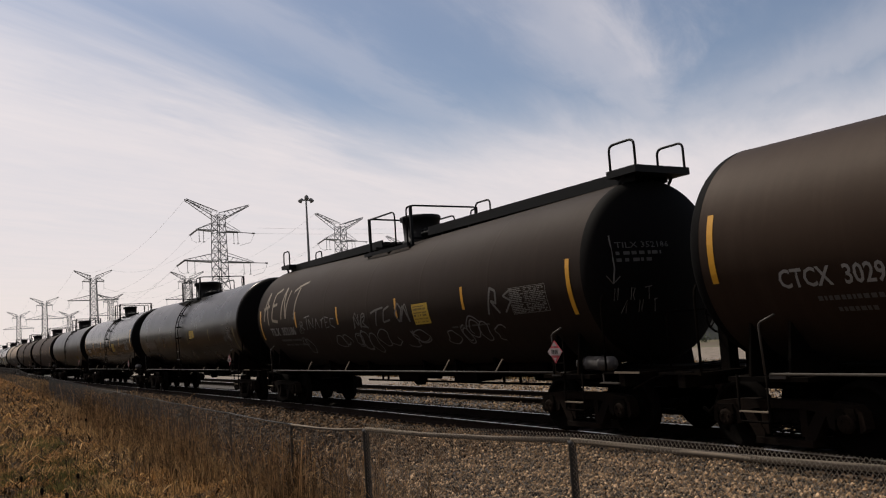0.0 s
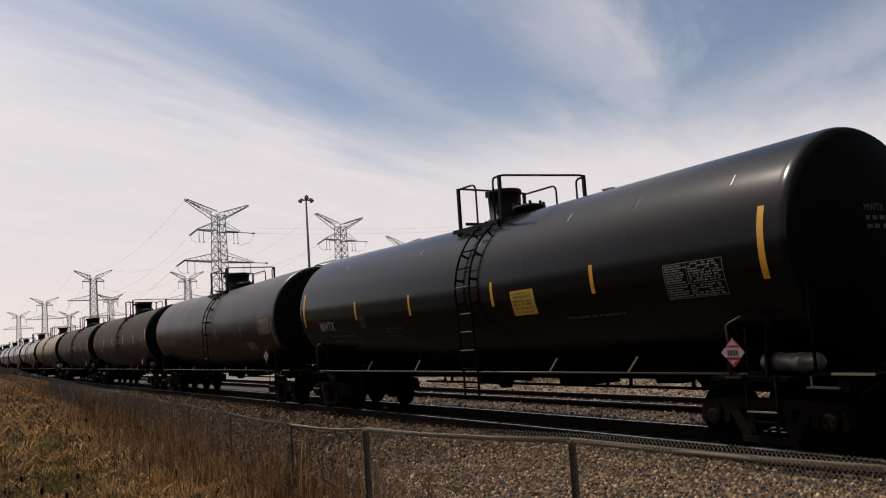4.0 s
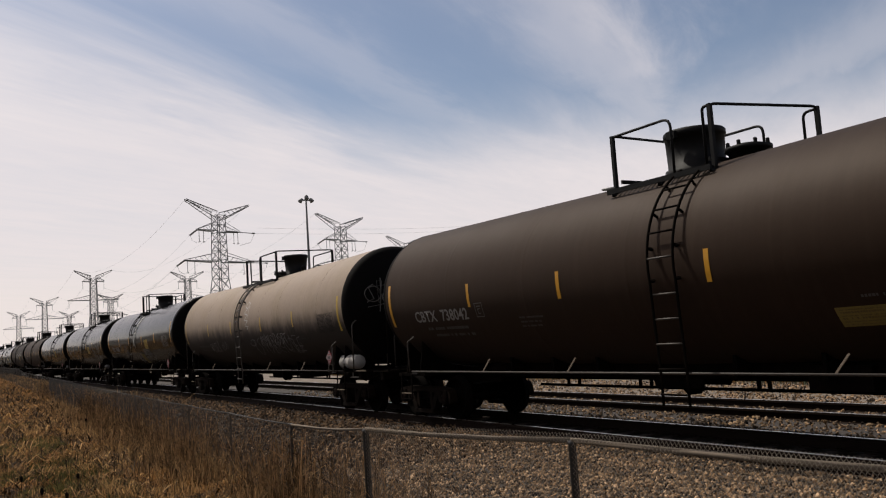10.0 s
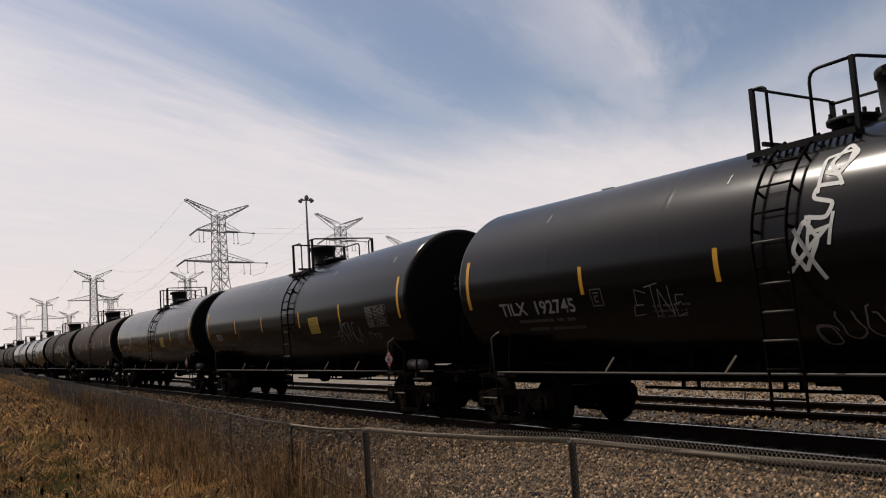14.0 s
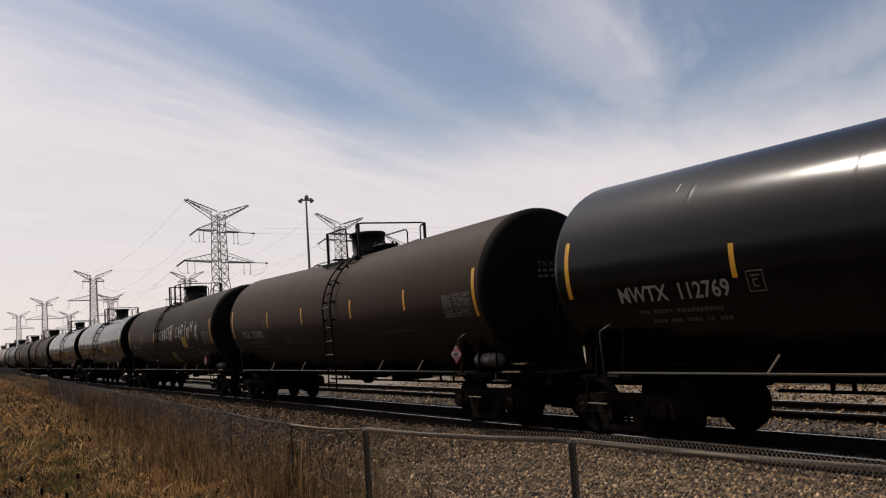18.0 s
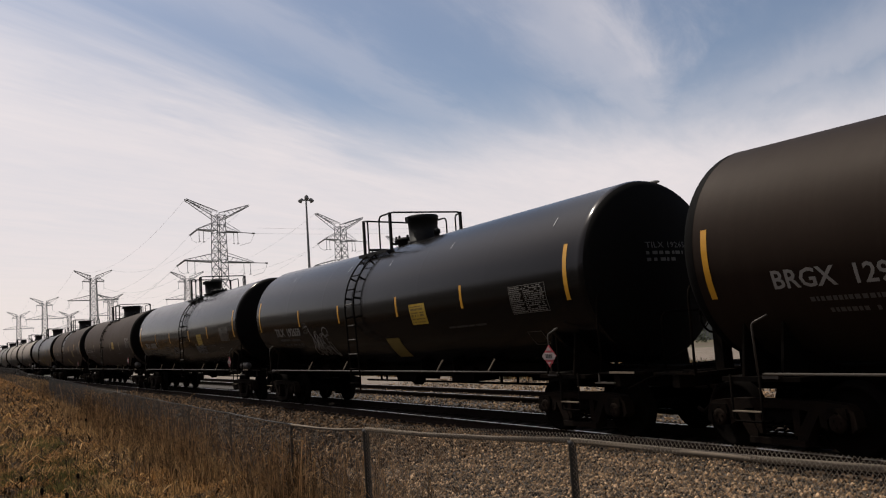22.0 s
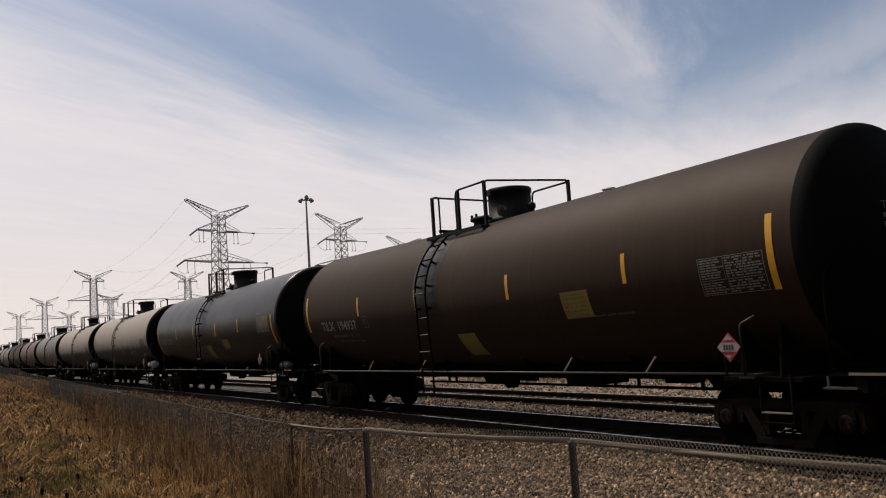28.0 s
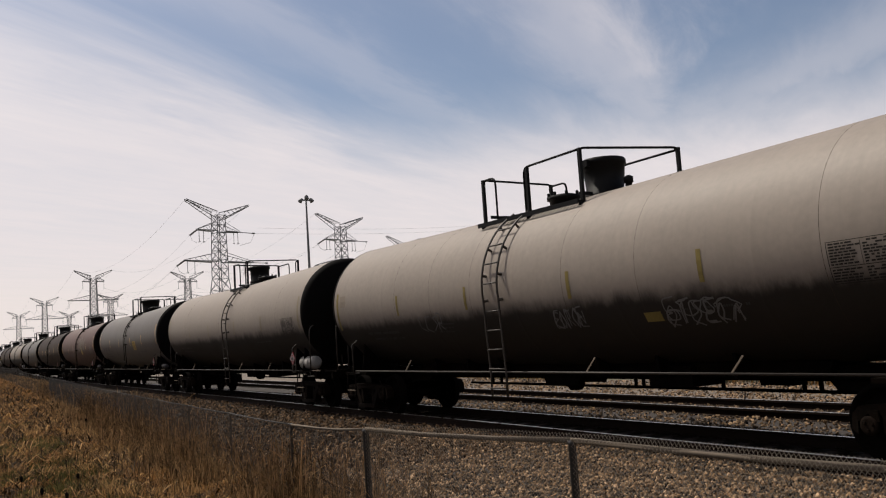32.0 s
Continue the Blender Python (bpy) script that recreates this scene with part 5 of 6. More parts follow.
def rail_profile(bm, x0, x1, y):
    prof = [(-0.065, -0.185), (0.065, -0.185), (0.065, -0.172), (0.012, -0.155), (0.012, -0.05), (0.035, -0.042), (0.035, -0.006), (-0.035, -0.006), (-0.035, -0.042), (-0.012, -0.05), (-0.012, -0.155), (-0.065, -0.172)]
    a = [bm.verts.new((x0, y + p, z)) for p, z in prof]
    b = [bm.verts.new((x1, y + p, z)) for p, z in prof]
    for i in range(len(prof)):
        bm.faces.new((a[i], a[(i + 1) % len(prof)], b[(i + 1) % len(prof)], b[i]))


def head_profile(bm, x0, x1, y):
    box(bm, x0, x1, y - 0.026, y + 0.026, -0.006, 0.0)


def build_track(yc, drop, name):
    tr = new(name)
    tagged(tr, "steel rails on weathered wooden ties", "railway track", kind="structure")
    tr.location = (0, yc, drop)
    for y in (-0.752, 0.752):
        rl = put("rail", mesh("rail", RAIL, rail_profile, -400.0, 150.0, y), tr)
        put("railhead", mesh("railhead", RAILTOP, head_profile, -400.0, 150.0, y), rl)
    bm = bmesh.new()
    box(bm, -0.115, 0.115, -1.28, 1.28, -0.34, -0.187)
    bmesh.ops.bevel(bm, geom=bm.edges[:], offset=0.012, segments=1, affect="EDGES")
    tie = finish(bm, "tie", TIE)
    bm = bmesh.new()
    for y in (-0.752, 0.752):
        box(bm, -0.09, 0.09, y - 0.17, y + 0.17, -0.187, -0.176)
        for dx in (-0.06, 0.06):
            for dy in (-0.085, 0.085):
                box(bm, dx - 0.015, dx + 0.015, y + dy - 0.02, y + dy + 0.02, -0.176, -0.15)
    plate = finish(bm, "tie_plate", RAIL)
    for i in range(110):
        x = -2 - i * 0.52
        t = put("tie", tie, tr, pose(x, random.uniform(-0.03, 0.03), random.uniform(-0.006, 0), 0, 0, random.uniform(-0.8, 0.8)))
        put("tie_plate", plate, t)


build_track(TRACK_Y, 0.0, "track_near")
build_track(14.55, -0.03, "track_far")


def stones(name, count, area, size, mat, seed, lift=0.0, label=""):
    """Loose crushed rock, one joined mesh."""
    rnd = random.Random(seed)
    bm = bmesh.new()
    bmesh.ops.create_icosphere(bm, subdivisions=1, radius=1.0)
    base = [v.co.copy() for v in bm.verts]
    tri = [[v.index for v in f.verts] for f in bm.faces]
    bm.free()
    shapes = [np.array([b * rnd.uniform(0.55, 1.25) for b in base]) for _ in range(16)]
    verts, faces = [], []
    x0, x1, y0, y1 = area
    i = 0
    while i < count:
        x, y = x0 + (x1 - x0) * rnd.random() ** 0.75, rnd.uniform(y0, y1)
        if y < fence_y(x) + 0.15 + 0.5 * rnd.random():
            continue
        s = size * rnd.choice((0.5, 0.6, 0.7, 0.85, 1.0, 1.2, 1.45))
        m = np.array(Euler((rnd.uniform(0, 6), rnd.uniform(0, 6), rnd.uniform(0, 6))).to_matrix()) * np.array([s, s * rnd.uniform(0.6, 0.9), s * rnd.uniform(0.5, 0.8)])
        p = shapes[i % 16] @ m.T + np.array([x, y, ground_z(x, y) + lift + s * 0.25])
        n = len(verts)
        verts.extend(map(tuple, p))
        faces.extend([(a + n, b + n, c + n) for a, b, c in tri])
        i += 1
    me = bpy.data.meshes.new(name)
    me.from_pydata(verts, [], faces)
    me.materials.append(mat)
    return tagged(new(name, me), label, "gravel", kind="stuff")


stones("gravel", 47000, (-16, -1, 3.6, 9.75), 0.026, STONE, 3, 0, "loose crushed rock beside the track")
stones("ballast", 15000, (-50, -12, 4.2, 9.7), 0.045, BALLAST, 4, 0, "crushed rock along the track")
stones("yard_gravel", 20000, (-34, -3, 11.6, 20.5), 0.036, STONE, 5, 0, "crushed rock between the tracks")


# the chain-link fence
FENCE_TOP = [(-110, 1.40), (-64, 1.30), (-60, 1.15), (-41, 1.08), (-23, 0.98), (-15, 0.97), (-8.8, 0.97), (-7.47, 0.97), (-5.08, 0.97), (-2.6, 0.97), (2.0, 0.95)]


def fence_top(x):
    return float(np.interp(x, [p[0] for p in FENCE_TOP], [p[1] for p in FENCE_TOP]))


def build_fence():
    fence = new("chain_link_fence")
    tagged(fence, "galvanised chain-link fence with a top rail and line posts", "fence")
    posts = [-8.75, -7.47, -5.08, -2.66, -0.3, 2.0] + [-8.75 - 2.44 * i for i in range(1, 56)]
    posts.sort()
    for x in posts:
        y = fence_y(x)
        z = fence_top(x)
        r = 0.030 if x > -8 else 0.012
        bm = bmesh.new()
        base = ground_z(x, y) - 0.3
        lathe(bm, [(base, r), (z - 0.03, r), (z - 0.025, r + 0.004), (z - 0.005, r + 0.002), (z + 0.012, 0.012)], 12, "z", (x, y, 0))
        part("post", bm, POST if x > -8.8 else GALV, fence)
    for a, b in zip(posts, posts[1:]):
        bm = bmesh.new()
        tube(bm, [(x, fence_y(x), fence_top(x) - ((0.02 if a > -8.8 else 0.006) if a < x < b else 0.0)) for x in (a, (2 * a + b) / 3, (a + 2 * b) / 3, b)], 0.021 if a > -8.0 else 0.012 if a > -8.8 else 0.008, 8)
        rl = part("top_rail", bm, GALV if a > -8.8 else MESHWIRE, fence)
        if a > -8.0 and int(a * 10) % 3 == 0:
            bm = bmesh.new()
            xm = a * 0.45 + b * 0.55
            tube(bm, [(xm - 0.07, fence_y(xm - 0.07), fence_top(xm) - 0.015), (xm + 0.07, fence_y(xm + 0.07), fence_top(xm) - 0.015)], 0.026, 8)
            part("rail_sleeve", bm, GALV, rl)
    # woven wire: every wire zigzags from the bottom to a knuckle above the top rail
    def weave(x0, x1, pitch, r, up, mat=MESHWIRE):
        verts, faces = [], []
        n = int((x1 - x0) / pitch)
        rise = pitch * 1.2
        for i in range(n):
            xa = x0 + i * pitch
            top = fence_top(xa) + up
            low = ground_z(xa, fence_y(xa)) - 0.02
            m = int((top - low) / rise)
            start = len(verts)
            for j in range(m + 1):
                x = xa + (pitch if (i + j) % 2 else 0.0)
                y = fence_y(x) - 0.024 + (0.004 if j % 2 else -0.004)
                z = top - (m - j) * rise
                verts += [(x - r, y, z), (x + r * 0.5, y - r, z), (x + r * 0.5, y + r, z)]
            for j in range(m):
                s = start + 3 * j
                for k in range(3):
                    faces.append((s + k, s + (k + 1) % 3, s + 3 + (k + 1) % 3, s + 3 + k))
        me = bpy.data.meshes.new("wire_mesh")
        me.from_pydata(verts, [], faces)
        me.materials.append(mat)
        return tagged(put("wire_mesh", me, fence, None, "woven galvanised wire mesh"), kind="stuff")
    weave(-7.47, 2.0, 0.0165, 0.0021, 0.058, WIRE)
    weave(-8.75, -7.47, 0.0165, 0.0016, -0.01)
    weave(-40.0, -8.75, 0.0355, 0.0018, 0.02)
    weave(-145.0, -40.0, 0.142, 0.0014, 0.02)


build_fence()


# ---- grass and weeds ----
def blades(name, count, where, tall, wide, mat, seed, label, category="grass"):
    rnd = random.Random(seed)
    verts, faces = [], []
    i = 0
    while i < count:
        got = where(rnd)
        if not got:
            continue
        x, y, f = got
        z = ground_z(x, y) - 0.01
        h = tall * rnd.uniform(0.4, 1.25) * f
        a, b = rnd.uniform(0, 6.28), rnd.uniform(0.0, 0.75) * h
        dx, dy = math.cos(a), math.sin(a)
        c = rnd.uniform(0, 6.28)
        wx, wy = wide * math.cos(c) / 2, wide * math.sin(c) / 2
        n = len(verts)
        verts += [(x - wx, y - wy, z), (x + wx, y + wy, z), (x + dx * b * 0.35 - wx * 0.8, y + dy * b * 0.35 - wy * 0.8, z + h * 0.6),
                  (x + dx * b * 0.35 + wx * 0.8, y + dy * b * 0.35 + wy * 0.8, z + h * 0.6), (x + dx * b, y + dy * b, z + h)]
        faces += [(n, n + 1, n + 3, n + 2), (n + 2, n + 3, n + 4)]
        i += 1
    me = bpy.data.meshes.new(name)
    me.from_pydata(verts, [], faces)
    me.materials.append(mat)
    return tagged(new(name, me), label, category, kind="stuff")


def verge(x0, x1, power=1.6, tufts=2600, spread=0.09):
    """Grass in tufts of uneven height, with bare soil between."""
    seeds = random.Random(77)
    spots = []
    while len(spots) < tufts:
        x = x1 - (x1 - x0) * seeds.random() ** power
        y = seeds.uniform(-1.0, fence_y(x) + 0.1)
        d = noise.noise((x * 0.7, y * 0.9, 2.0))
        if d > -0.25:
            spots.append((x, y, seeds.uniform(0.35, 1.3) * (1.0 + 0.7 * d)))

    def where(rnd):
        x, y, f = spots[int(rnd.random() * tufts)]
        return x + rnd.gauss(0, spread * 1.5), y + rnd.gauss(0, spread), f
    return where


def along_fence(x0, x1, spread):
    def where(rnd):
        x = x1 - (x1 - x0) * rnd.random() ** 1.5
        y = fence_y(x) + 0.30 + rnd.gauss(0.0, spread)
        d = noise.noise((x * 0.5, 0.0, 5.0))
        return (x, y, 0.8 + 0.6 * d) if d > -0.3 else None
    return where


def patch_green(rnd):
    x, y = rnd.uniform(-26, -9.0), rnd.uniform(-0.6, 2.2)
    return (x, y, 1.0) if noise.noise((x * 0.45, y * 0.8, 7.0)) > 0.05 else None


def matted(name, count, x0, x1, mat, seed, label, thick=1.0, bare=-9.0):
    """Short bent straws that lie every way over each other."""
    rnd = random.Random(seed)
    verts, faces = [], []
    for _ in range(count):
        x = x1 - (x1 - x0) * rnd.random() ** 2.4
        y = rnd.uniform(-1.2, fence_y(x) + 0.15)
        fade = 1.0 - 0.7 * smooth(-15, -35, x)
        lump = noise.noise((x * 0.8, y * 1.2, 3.0)) + 0.5 * noise.noise((x * 2.3, y * 2.6, 9.0))
        if lump < bare:
            continue
        z = ground_z(x, y) + max(0.0, 0.05 + 0.20 * lump) * fade * rnd.random() ** 0.6
        far = 1.0 + (x1 - x) / 22.0
        a, w, ln = rnd.uniform(0, 6.28), rnd.uniform(0.003, 0.007) * far * thick, rnd.uniform(0.06, 0.20) * min(far, 2.0) * thick
        u, v = Vector((math.cos(a), math.sin(a), 0)), Vector((-math.sin(a), math.cos(a), 0)) * w
        p0 = Vector((x, y, z))
        p1 = p0 + u * ln * 0.5 + Vector((0, 0, ln * rnd.uniform(0.0, 0.5)))
        p2 = p1 + u * ln * 0.5 + v * rnd.uniform(-6, 6) + Vector((0, 0, ln * rnd.uniform(-0.25, 0.25)))
        n = len(verts)
        verts += [p0 - v, p0 + v, p1 - v, p1 + v, p2]
        faces += [(n, n + 1, n + 3, n + 2), (n + 2, n + 3, n + 4)]
    me = bpy.data.meshes.new(name)
    me.from_pydata(verts, [], faces)
    me.materials.append(mat)
    return tagged(new(name, me), label, "grass", kind="stuff")


def seed_stalks(name, count, where, tall, mat, seed, label, heads=0.28):
    """Thin dead stalks, forked near the top, many with small seed heads."""
    rnd = random.Random(seed)
    bm = bmesh.new()
    i = 0
    while i < count:
        got = where(rnd)
        if not got:
            continue
        x, y, f = got
        z, h = ground_z(x, y) - 0.02, tall * rnd.uniform(0.5, 1.15) * f
        lx, ly = rnd.gauss(0, 0.10) * h, rnd.gauss(0, 0.10) * h
        r = 0.0028 * (1.0 + max(0.0, -x - 12) / 20)
        tip = (x + lx, y + ly, z + h)
        tube(bm, [(x, y, z), (x + lx * 0.4, y + ly * 0.4, z + h * 0.5), tip], r, 3, False)
        ends = [tip]
        for _ in range(rnd.randint(1, 4)):
            t = rnd.uniform(0.45, 0.9)
            b = (x + lx * t, y + ly * t, z + h * t)
            e = (b[0] + rnd.gauss(0, 0.09), b[1] + rnd.gauss(0, 0.09), b[2] + rnd.uniform(0.04, 0.18))
            tube(bm, [b, e], r * 0.8, 3, False)
            ends.append(e)
        for e in ends:
            if rnd.random() < heads:
                s = rnd.uniform(0.005, 0.012) * (1.0 + max(0.0, -x - 12) / 40)
                lathe(bm, [(-s, s * 0.3), (0, s), (s * 1.2, s * 0.35)], 4, "z", e, False)
        i += 1
    return tagged(new(name, finish(bm, name, mat)), label, "weeds", kind="stuff")


matted("dry_grass", 90000, -130, -8.0, STRAW, 11, "matted straw-coloured grass on the verge")
matted("bleached_straw", 15000, -40, -8.4, LIGHTSTRAW, 41, "tangled bleached straw lying on the verge", 1.2, 0.12)
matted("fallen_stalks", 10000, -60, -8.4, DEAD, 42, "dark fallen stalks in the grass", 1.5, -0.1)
blades("grass_tufts", 13000, verge(-60, -8.0, 1.6, 900, 0.07), 0.18, 0.007, STRAW, 16, "low tufts of dry grass")
blades("green_grass", 22000, patch_green, 0.14, 0.008, GREEN, 12, "patches of short green grass")
blades("dead_weeds", 8000, along_fence(-45, -6.8, 0.34), 0.38, 0.008, WEED, 13, "dead brown weeds along the fence", "weeds")
def far_fence(rnd):
    x = -40 - 110 * rnd.random() ** 1.4
    return x, fence_y(x) + rnd.uniform(0.1, 2.6), 1.0


blades("far_weeds", 9000, far_fence, 0.34, 0.05, WEED, 17, "dead weeds along the far fence", "weeds")
def before_fence(x0, x1):
    """Weeds on the camera's side of the fence, in clumps."""
    def where(rnd):
        x = x1 - (x1 - x0) * rnd.random() ** 1.3
        y = fence_y(x) - 0.10 - abs(rnd.gauss(0.0, 0.34))
        d = noise.noise((x * 0.75, y * 0.6, 11.0)) + 0.4 * noise.noise((x * 2.1, y * 1.5, 1.0))
        return (x, y, 0.75 + 0.7 * d) if d > -0.12 else None
    return where


seed_stalks("standing_weeds", 620, before_fence(-26, -8.2), 0.78, WEED, 31, "branched dead weeds in front of the fence", 0.08)
blades("weed_clumps", 7000, before_fence(-30, -8.0), 0.42, 0.008, WEED, 32, "rank brown grass in front of the fence", "weeds")
# These near-dark blades stand for the shade between the tufts.
blades("shaded_thatch", 9000, verge(-45, -8.4, 1.5, 700, 0.12), 0.16, 0.010, DEAD, 33, "dark blades that paint the shade between the tufts")
seed_stalks("weed_stalks", 1100, along_fence(-48, -6.6, 0.28), 0.80, WEED, 14, "branched dead stalks with seed heads along the fence", 0.10)
def yard_edge(rnd):
    x, y = rnd.uniform(-48, -2), 20.4 + 12.5 * rnd.random() ** 1.4
    d = noise.noise((x * 0.25, y * 0.4, 6.0))
    return (x, y, 1.0 + d) if d > -0.35 else None


blades("field_grass", 15000, yard_edge, 0.28, 0.03, STRAW, 18, "rough dry grass beyond the tracks")
blades("field_weeds", 7000, yard_edge, 0.32, 0.03, BUSH, 19, "low green-brown weeds beyond the tracks", "weeds")
def straw_clumps(rnd):
    """Bleached clumps on the open verge."""
    x, y = rnd.uniform(-26, -10.0), rnd.uniform(0.2, 2.9)
    d = noise.noise((x * 0.9, y * 1.3, 14.0)) + 0.4 * noise.noise((x * 2.6, y * 3.0, 4.0))
    return (x, y, 0.7 + d) if d > 0.12 else None


def corner_clump(rnd):
    return -8.55 + rnd.gauss(0, 0.30), 3.12 + rnd.gauss(0, 0.14), 1.0


def green_corner(rnd):
    x, y = rnd.uniform(-19.0, -12.0), rnd.uniform(0.0, 1.9)
    return (x, y, 1.0) if noise.noise((x * 0.9, y * 1.1, 3.0)) > 0.25 * (y - 0.9) else None


def fence_foot(rnd):
    x = rnd.uniform(-7.2, -1.4)
    y = fence_y(x) + rnd.uniform(-0.05, 0.55)
    return (x, y, 0.6 + 0.8 * max(0.0, noise.noise((x * 1.4, y * 2.0, 21.0)))) if noise.noise((x * 1.1, y, 21.0)) > 0.05 else None


blades("green_tufts", 12000, green_corner, 0.13, 0.007, GREEN, 34, "short green grass low on the verge")
blades("fence_grass", 2600, fence_foot, 0.17, 0.005, LIGHTSTRAW, 35, "thin dry grass at the fence's foot")
blades("straw_clumps", 8000, straw_clumps, 0.16, 0.009, LIGHTSTRAW, 22, "bleached straw clumps on the verge")
seed_stalks("fence_weeds", 60, corner_clump, 0.76, WEED, 23, "tall dead weeds where the fence bends")
seed_stalks("verge_stalks", 16, verge(-30, -9.0, 1.3, 400, 0.3), 0.55, SOIL, 15, "dark dead stalks standing in the grass")


def teasel(x, y, tall, head):
    """Dead teasel: one leaning stalk and a dark egg-shaped head with bracts."""
    z = ground_z(x, y)
    plant = new("teasel")
    tagged(plant, "dead dark teasel with an egg-shaped head in the grass", "weed", "teasels on the verge")
    plant.location = (x, y, z)
    bm = bmesh.new()
    tube(bm, [(-0.02, 0.01, -0.05), (-0.012, 0.0, tall * 0.5), (0, 0, tall)], 0.005, 5)
    part("stalk", bm, DEAD, plant)
    if head:
        bm = bmesh.new()
        lathe(bm, [(tall - 0.01, 0.006), (tall + 0.005, 0.015), (tall + 0.028, 0.020), (tall + 0.055, 0.015), (tall + 0.070, 0.004)], 8, "z", (0, 0, 0))
        part("seed_head", bm, NEARBLACK, plant)
        bm = bmesh.new()
        for k in range(5):
            a = 1.257 * k + x
            tube(bm, [(0, 0, tall - 0.01), (0.035 * math.cos(a), 0.035 * math.sin(a), tall), (0.05 * math.cos(a), 0.05 * math.sin(a), tall + 0.04)], 0.002, 3)
        part("bracts", bm, DEAD, plant)


for x, y, tall, head in ((-11.95, 0.92, 0.25, 1), (-11.35, 1.49, 0.27, 1), (-10.6, 1.02, 0.24, 1), (-10.0, 1.20, 0.24, 1), (-12.0, 2.02, 0.42, 0), (-11.3, 2.32, 0.36, 0), (-18.5, 2.6, 0.45, 1)):
    teasel(x, y, tall, head)


# ---- masts, power lines and the distance ----
def lattice_leg(bm, p, q, r):
    tube(bm, [p, q], r, 4, False)


def pylon(bm, upper, lower, horn, zu, zl):
    """Lattice tower, 46 m: tapered body, two cross-arms of that reach and a wide V of earth-wire horns."""
    def half(z):
        return 4.2 - 2.6 * min(1.0, z / 24.0) if z < 24 else 1.75 - 0.35 * (z - 24) / 18
    levels = [0, 6, 11, 15.5, 19.5, 23, 26, 28.7, 31.4, 34, 36.6, 39.2, 42]
    ring = ((1, 1), (1, -1), (-1, -1), (-1, 1))
    for z0, z1 in zip(levels, levels[1:]):
        a, b = half(z0), half(z1)
        for sx, sy in ring:
            lattice_leg(bm, (sx * a, sy * a, z0), (sx * b, sy * b, z1), 0.15)
        for (sx, sy), (tx, ty) in zip(ring, ring[1:] + ring[:1]):
            lattice_leg(bm, (sx * a, sy * a, z0), (tx * b, ty * b, z1), 0.09)
            lattice_leg(bm, (tx * a, ty * a, z0), (sx * b, sy * b, z1), 0.09)
            lattice_leg(bm, (sx * b, sy * b, z1), (tx * b, ty * b, z1), 0.07)
    for z, reach in ((zl, lower), (zu, upper)):
        w = half(z)
        for s in (-1, 1):
            for d in (-w, w):
                lattice_leg(bm, (d, s * w, z), (d * 0.3, s * reach, z + 0.1), 0.17)
                lattice_leg(bm, (d, s * w, z + 2.6), (d * 0.3, s * reach, z + 0.3), 0.09)
            n = 6
            for i in range(n):
                f0, f1 = i / n, (i + 1) / n
                y0, y1 = s * (w + (reach - w) * f0), s * (w + (reach - w) * f1)
                lattice_leg(bm, (0, y0, z), (0, y1, z + 2.5 * (1 - f1)), 0.06)
                lattice_leg(bm, (w * (1 - 0.7 * f0), y0, z), (-w * (1 - 0.7 * f1), y1, z), 0.05)
    for s in (-1, 1):
        for d in (-1.35, 1.35):
            lattice_leg(bm, (d, s * 1.2, 43.0), (d * 0.35, s * horn, 46.0), 0.13)
            lattice_leg(bm, (d, s * 0.9, 40.6), (d * 0.35, s * horn, 45.6), 0.13)
        n = 7
        for i in range(n):
            f0, f1 = i / n, (i + 1) / n
            top0, low1 = 43 + 3 * f0, 40.6 + 5 * f1
            for d in (-1.35, 1.35):
                lattice_leg(bm, (d * (1 - 0.65 * f0), s * (1.2 + (horn - 1.2) * f0), top0), (d * (1 - 0.65 * f1), s * (0.9 + (horn - 0.9) * f1), low1), 0.06)
            lattice_leg(bm, (1.35 * (1 - 0.65 * f0), s * (1.2 + (horn - 1.2) * f0), top0), (-1.35 * (1 - 0.65 * f1), s * (1.2 + (horn - 1.2) * f1), 43 + 3 * f1), 0.05)


def insulator(bm, long):
    """Hanging string of discs with a clamp."""
    tube(bm, [(0, 0, 0), (0, 0, -long)], 0.08, 5)
    for i in range(6):
        z = -long * (0.2 + 0.13 * i)
        lathe(bm, [(z - 0.05, 0.06), (z, 0.17), (z + 0.04, 0.06)], 6, "z")
    tube(bm, [(-0.5, 0, -long - 0.05), (0.5, 0, -long - 0.05)], 0.11, 5)


def tension_string(bm, side):
    """String of discs that takes the pull of the line, with a looped jumper under it."""
    end = (-3.6, 0, -1.1) if side < 0 else (-0.7, 6.5, 0.2)
    tube(bm, [(0, 0, 0.1), end], 0.26 if side < 0 else 0.13, 6)
    if side > 0:
        tube(bm, [(end[0], end[1] - 0.9, end[2]), end], 0.24, 6)
    tube(bm, [end, (end[0] * 0.7, end[1] * 0.7, -2.8), (0, 0, -3.9)], 0.05, 4)


def wire_between(bm, p, q, sag):
    p, q = Vector(p), Vector(q)
    tube(bm, [p.lerp(q, i / 14) - Vector((0, 0, sag * 4 * (i / 14) * (1 - i / 14))) for i in range(15)], 0.03, 3, False)


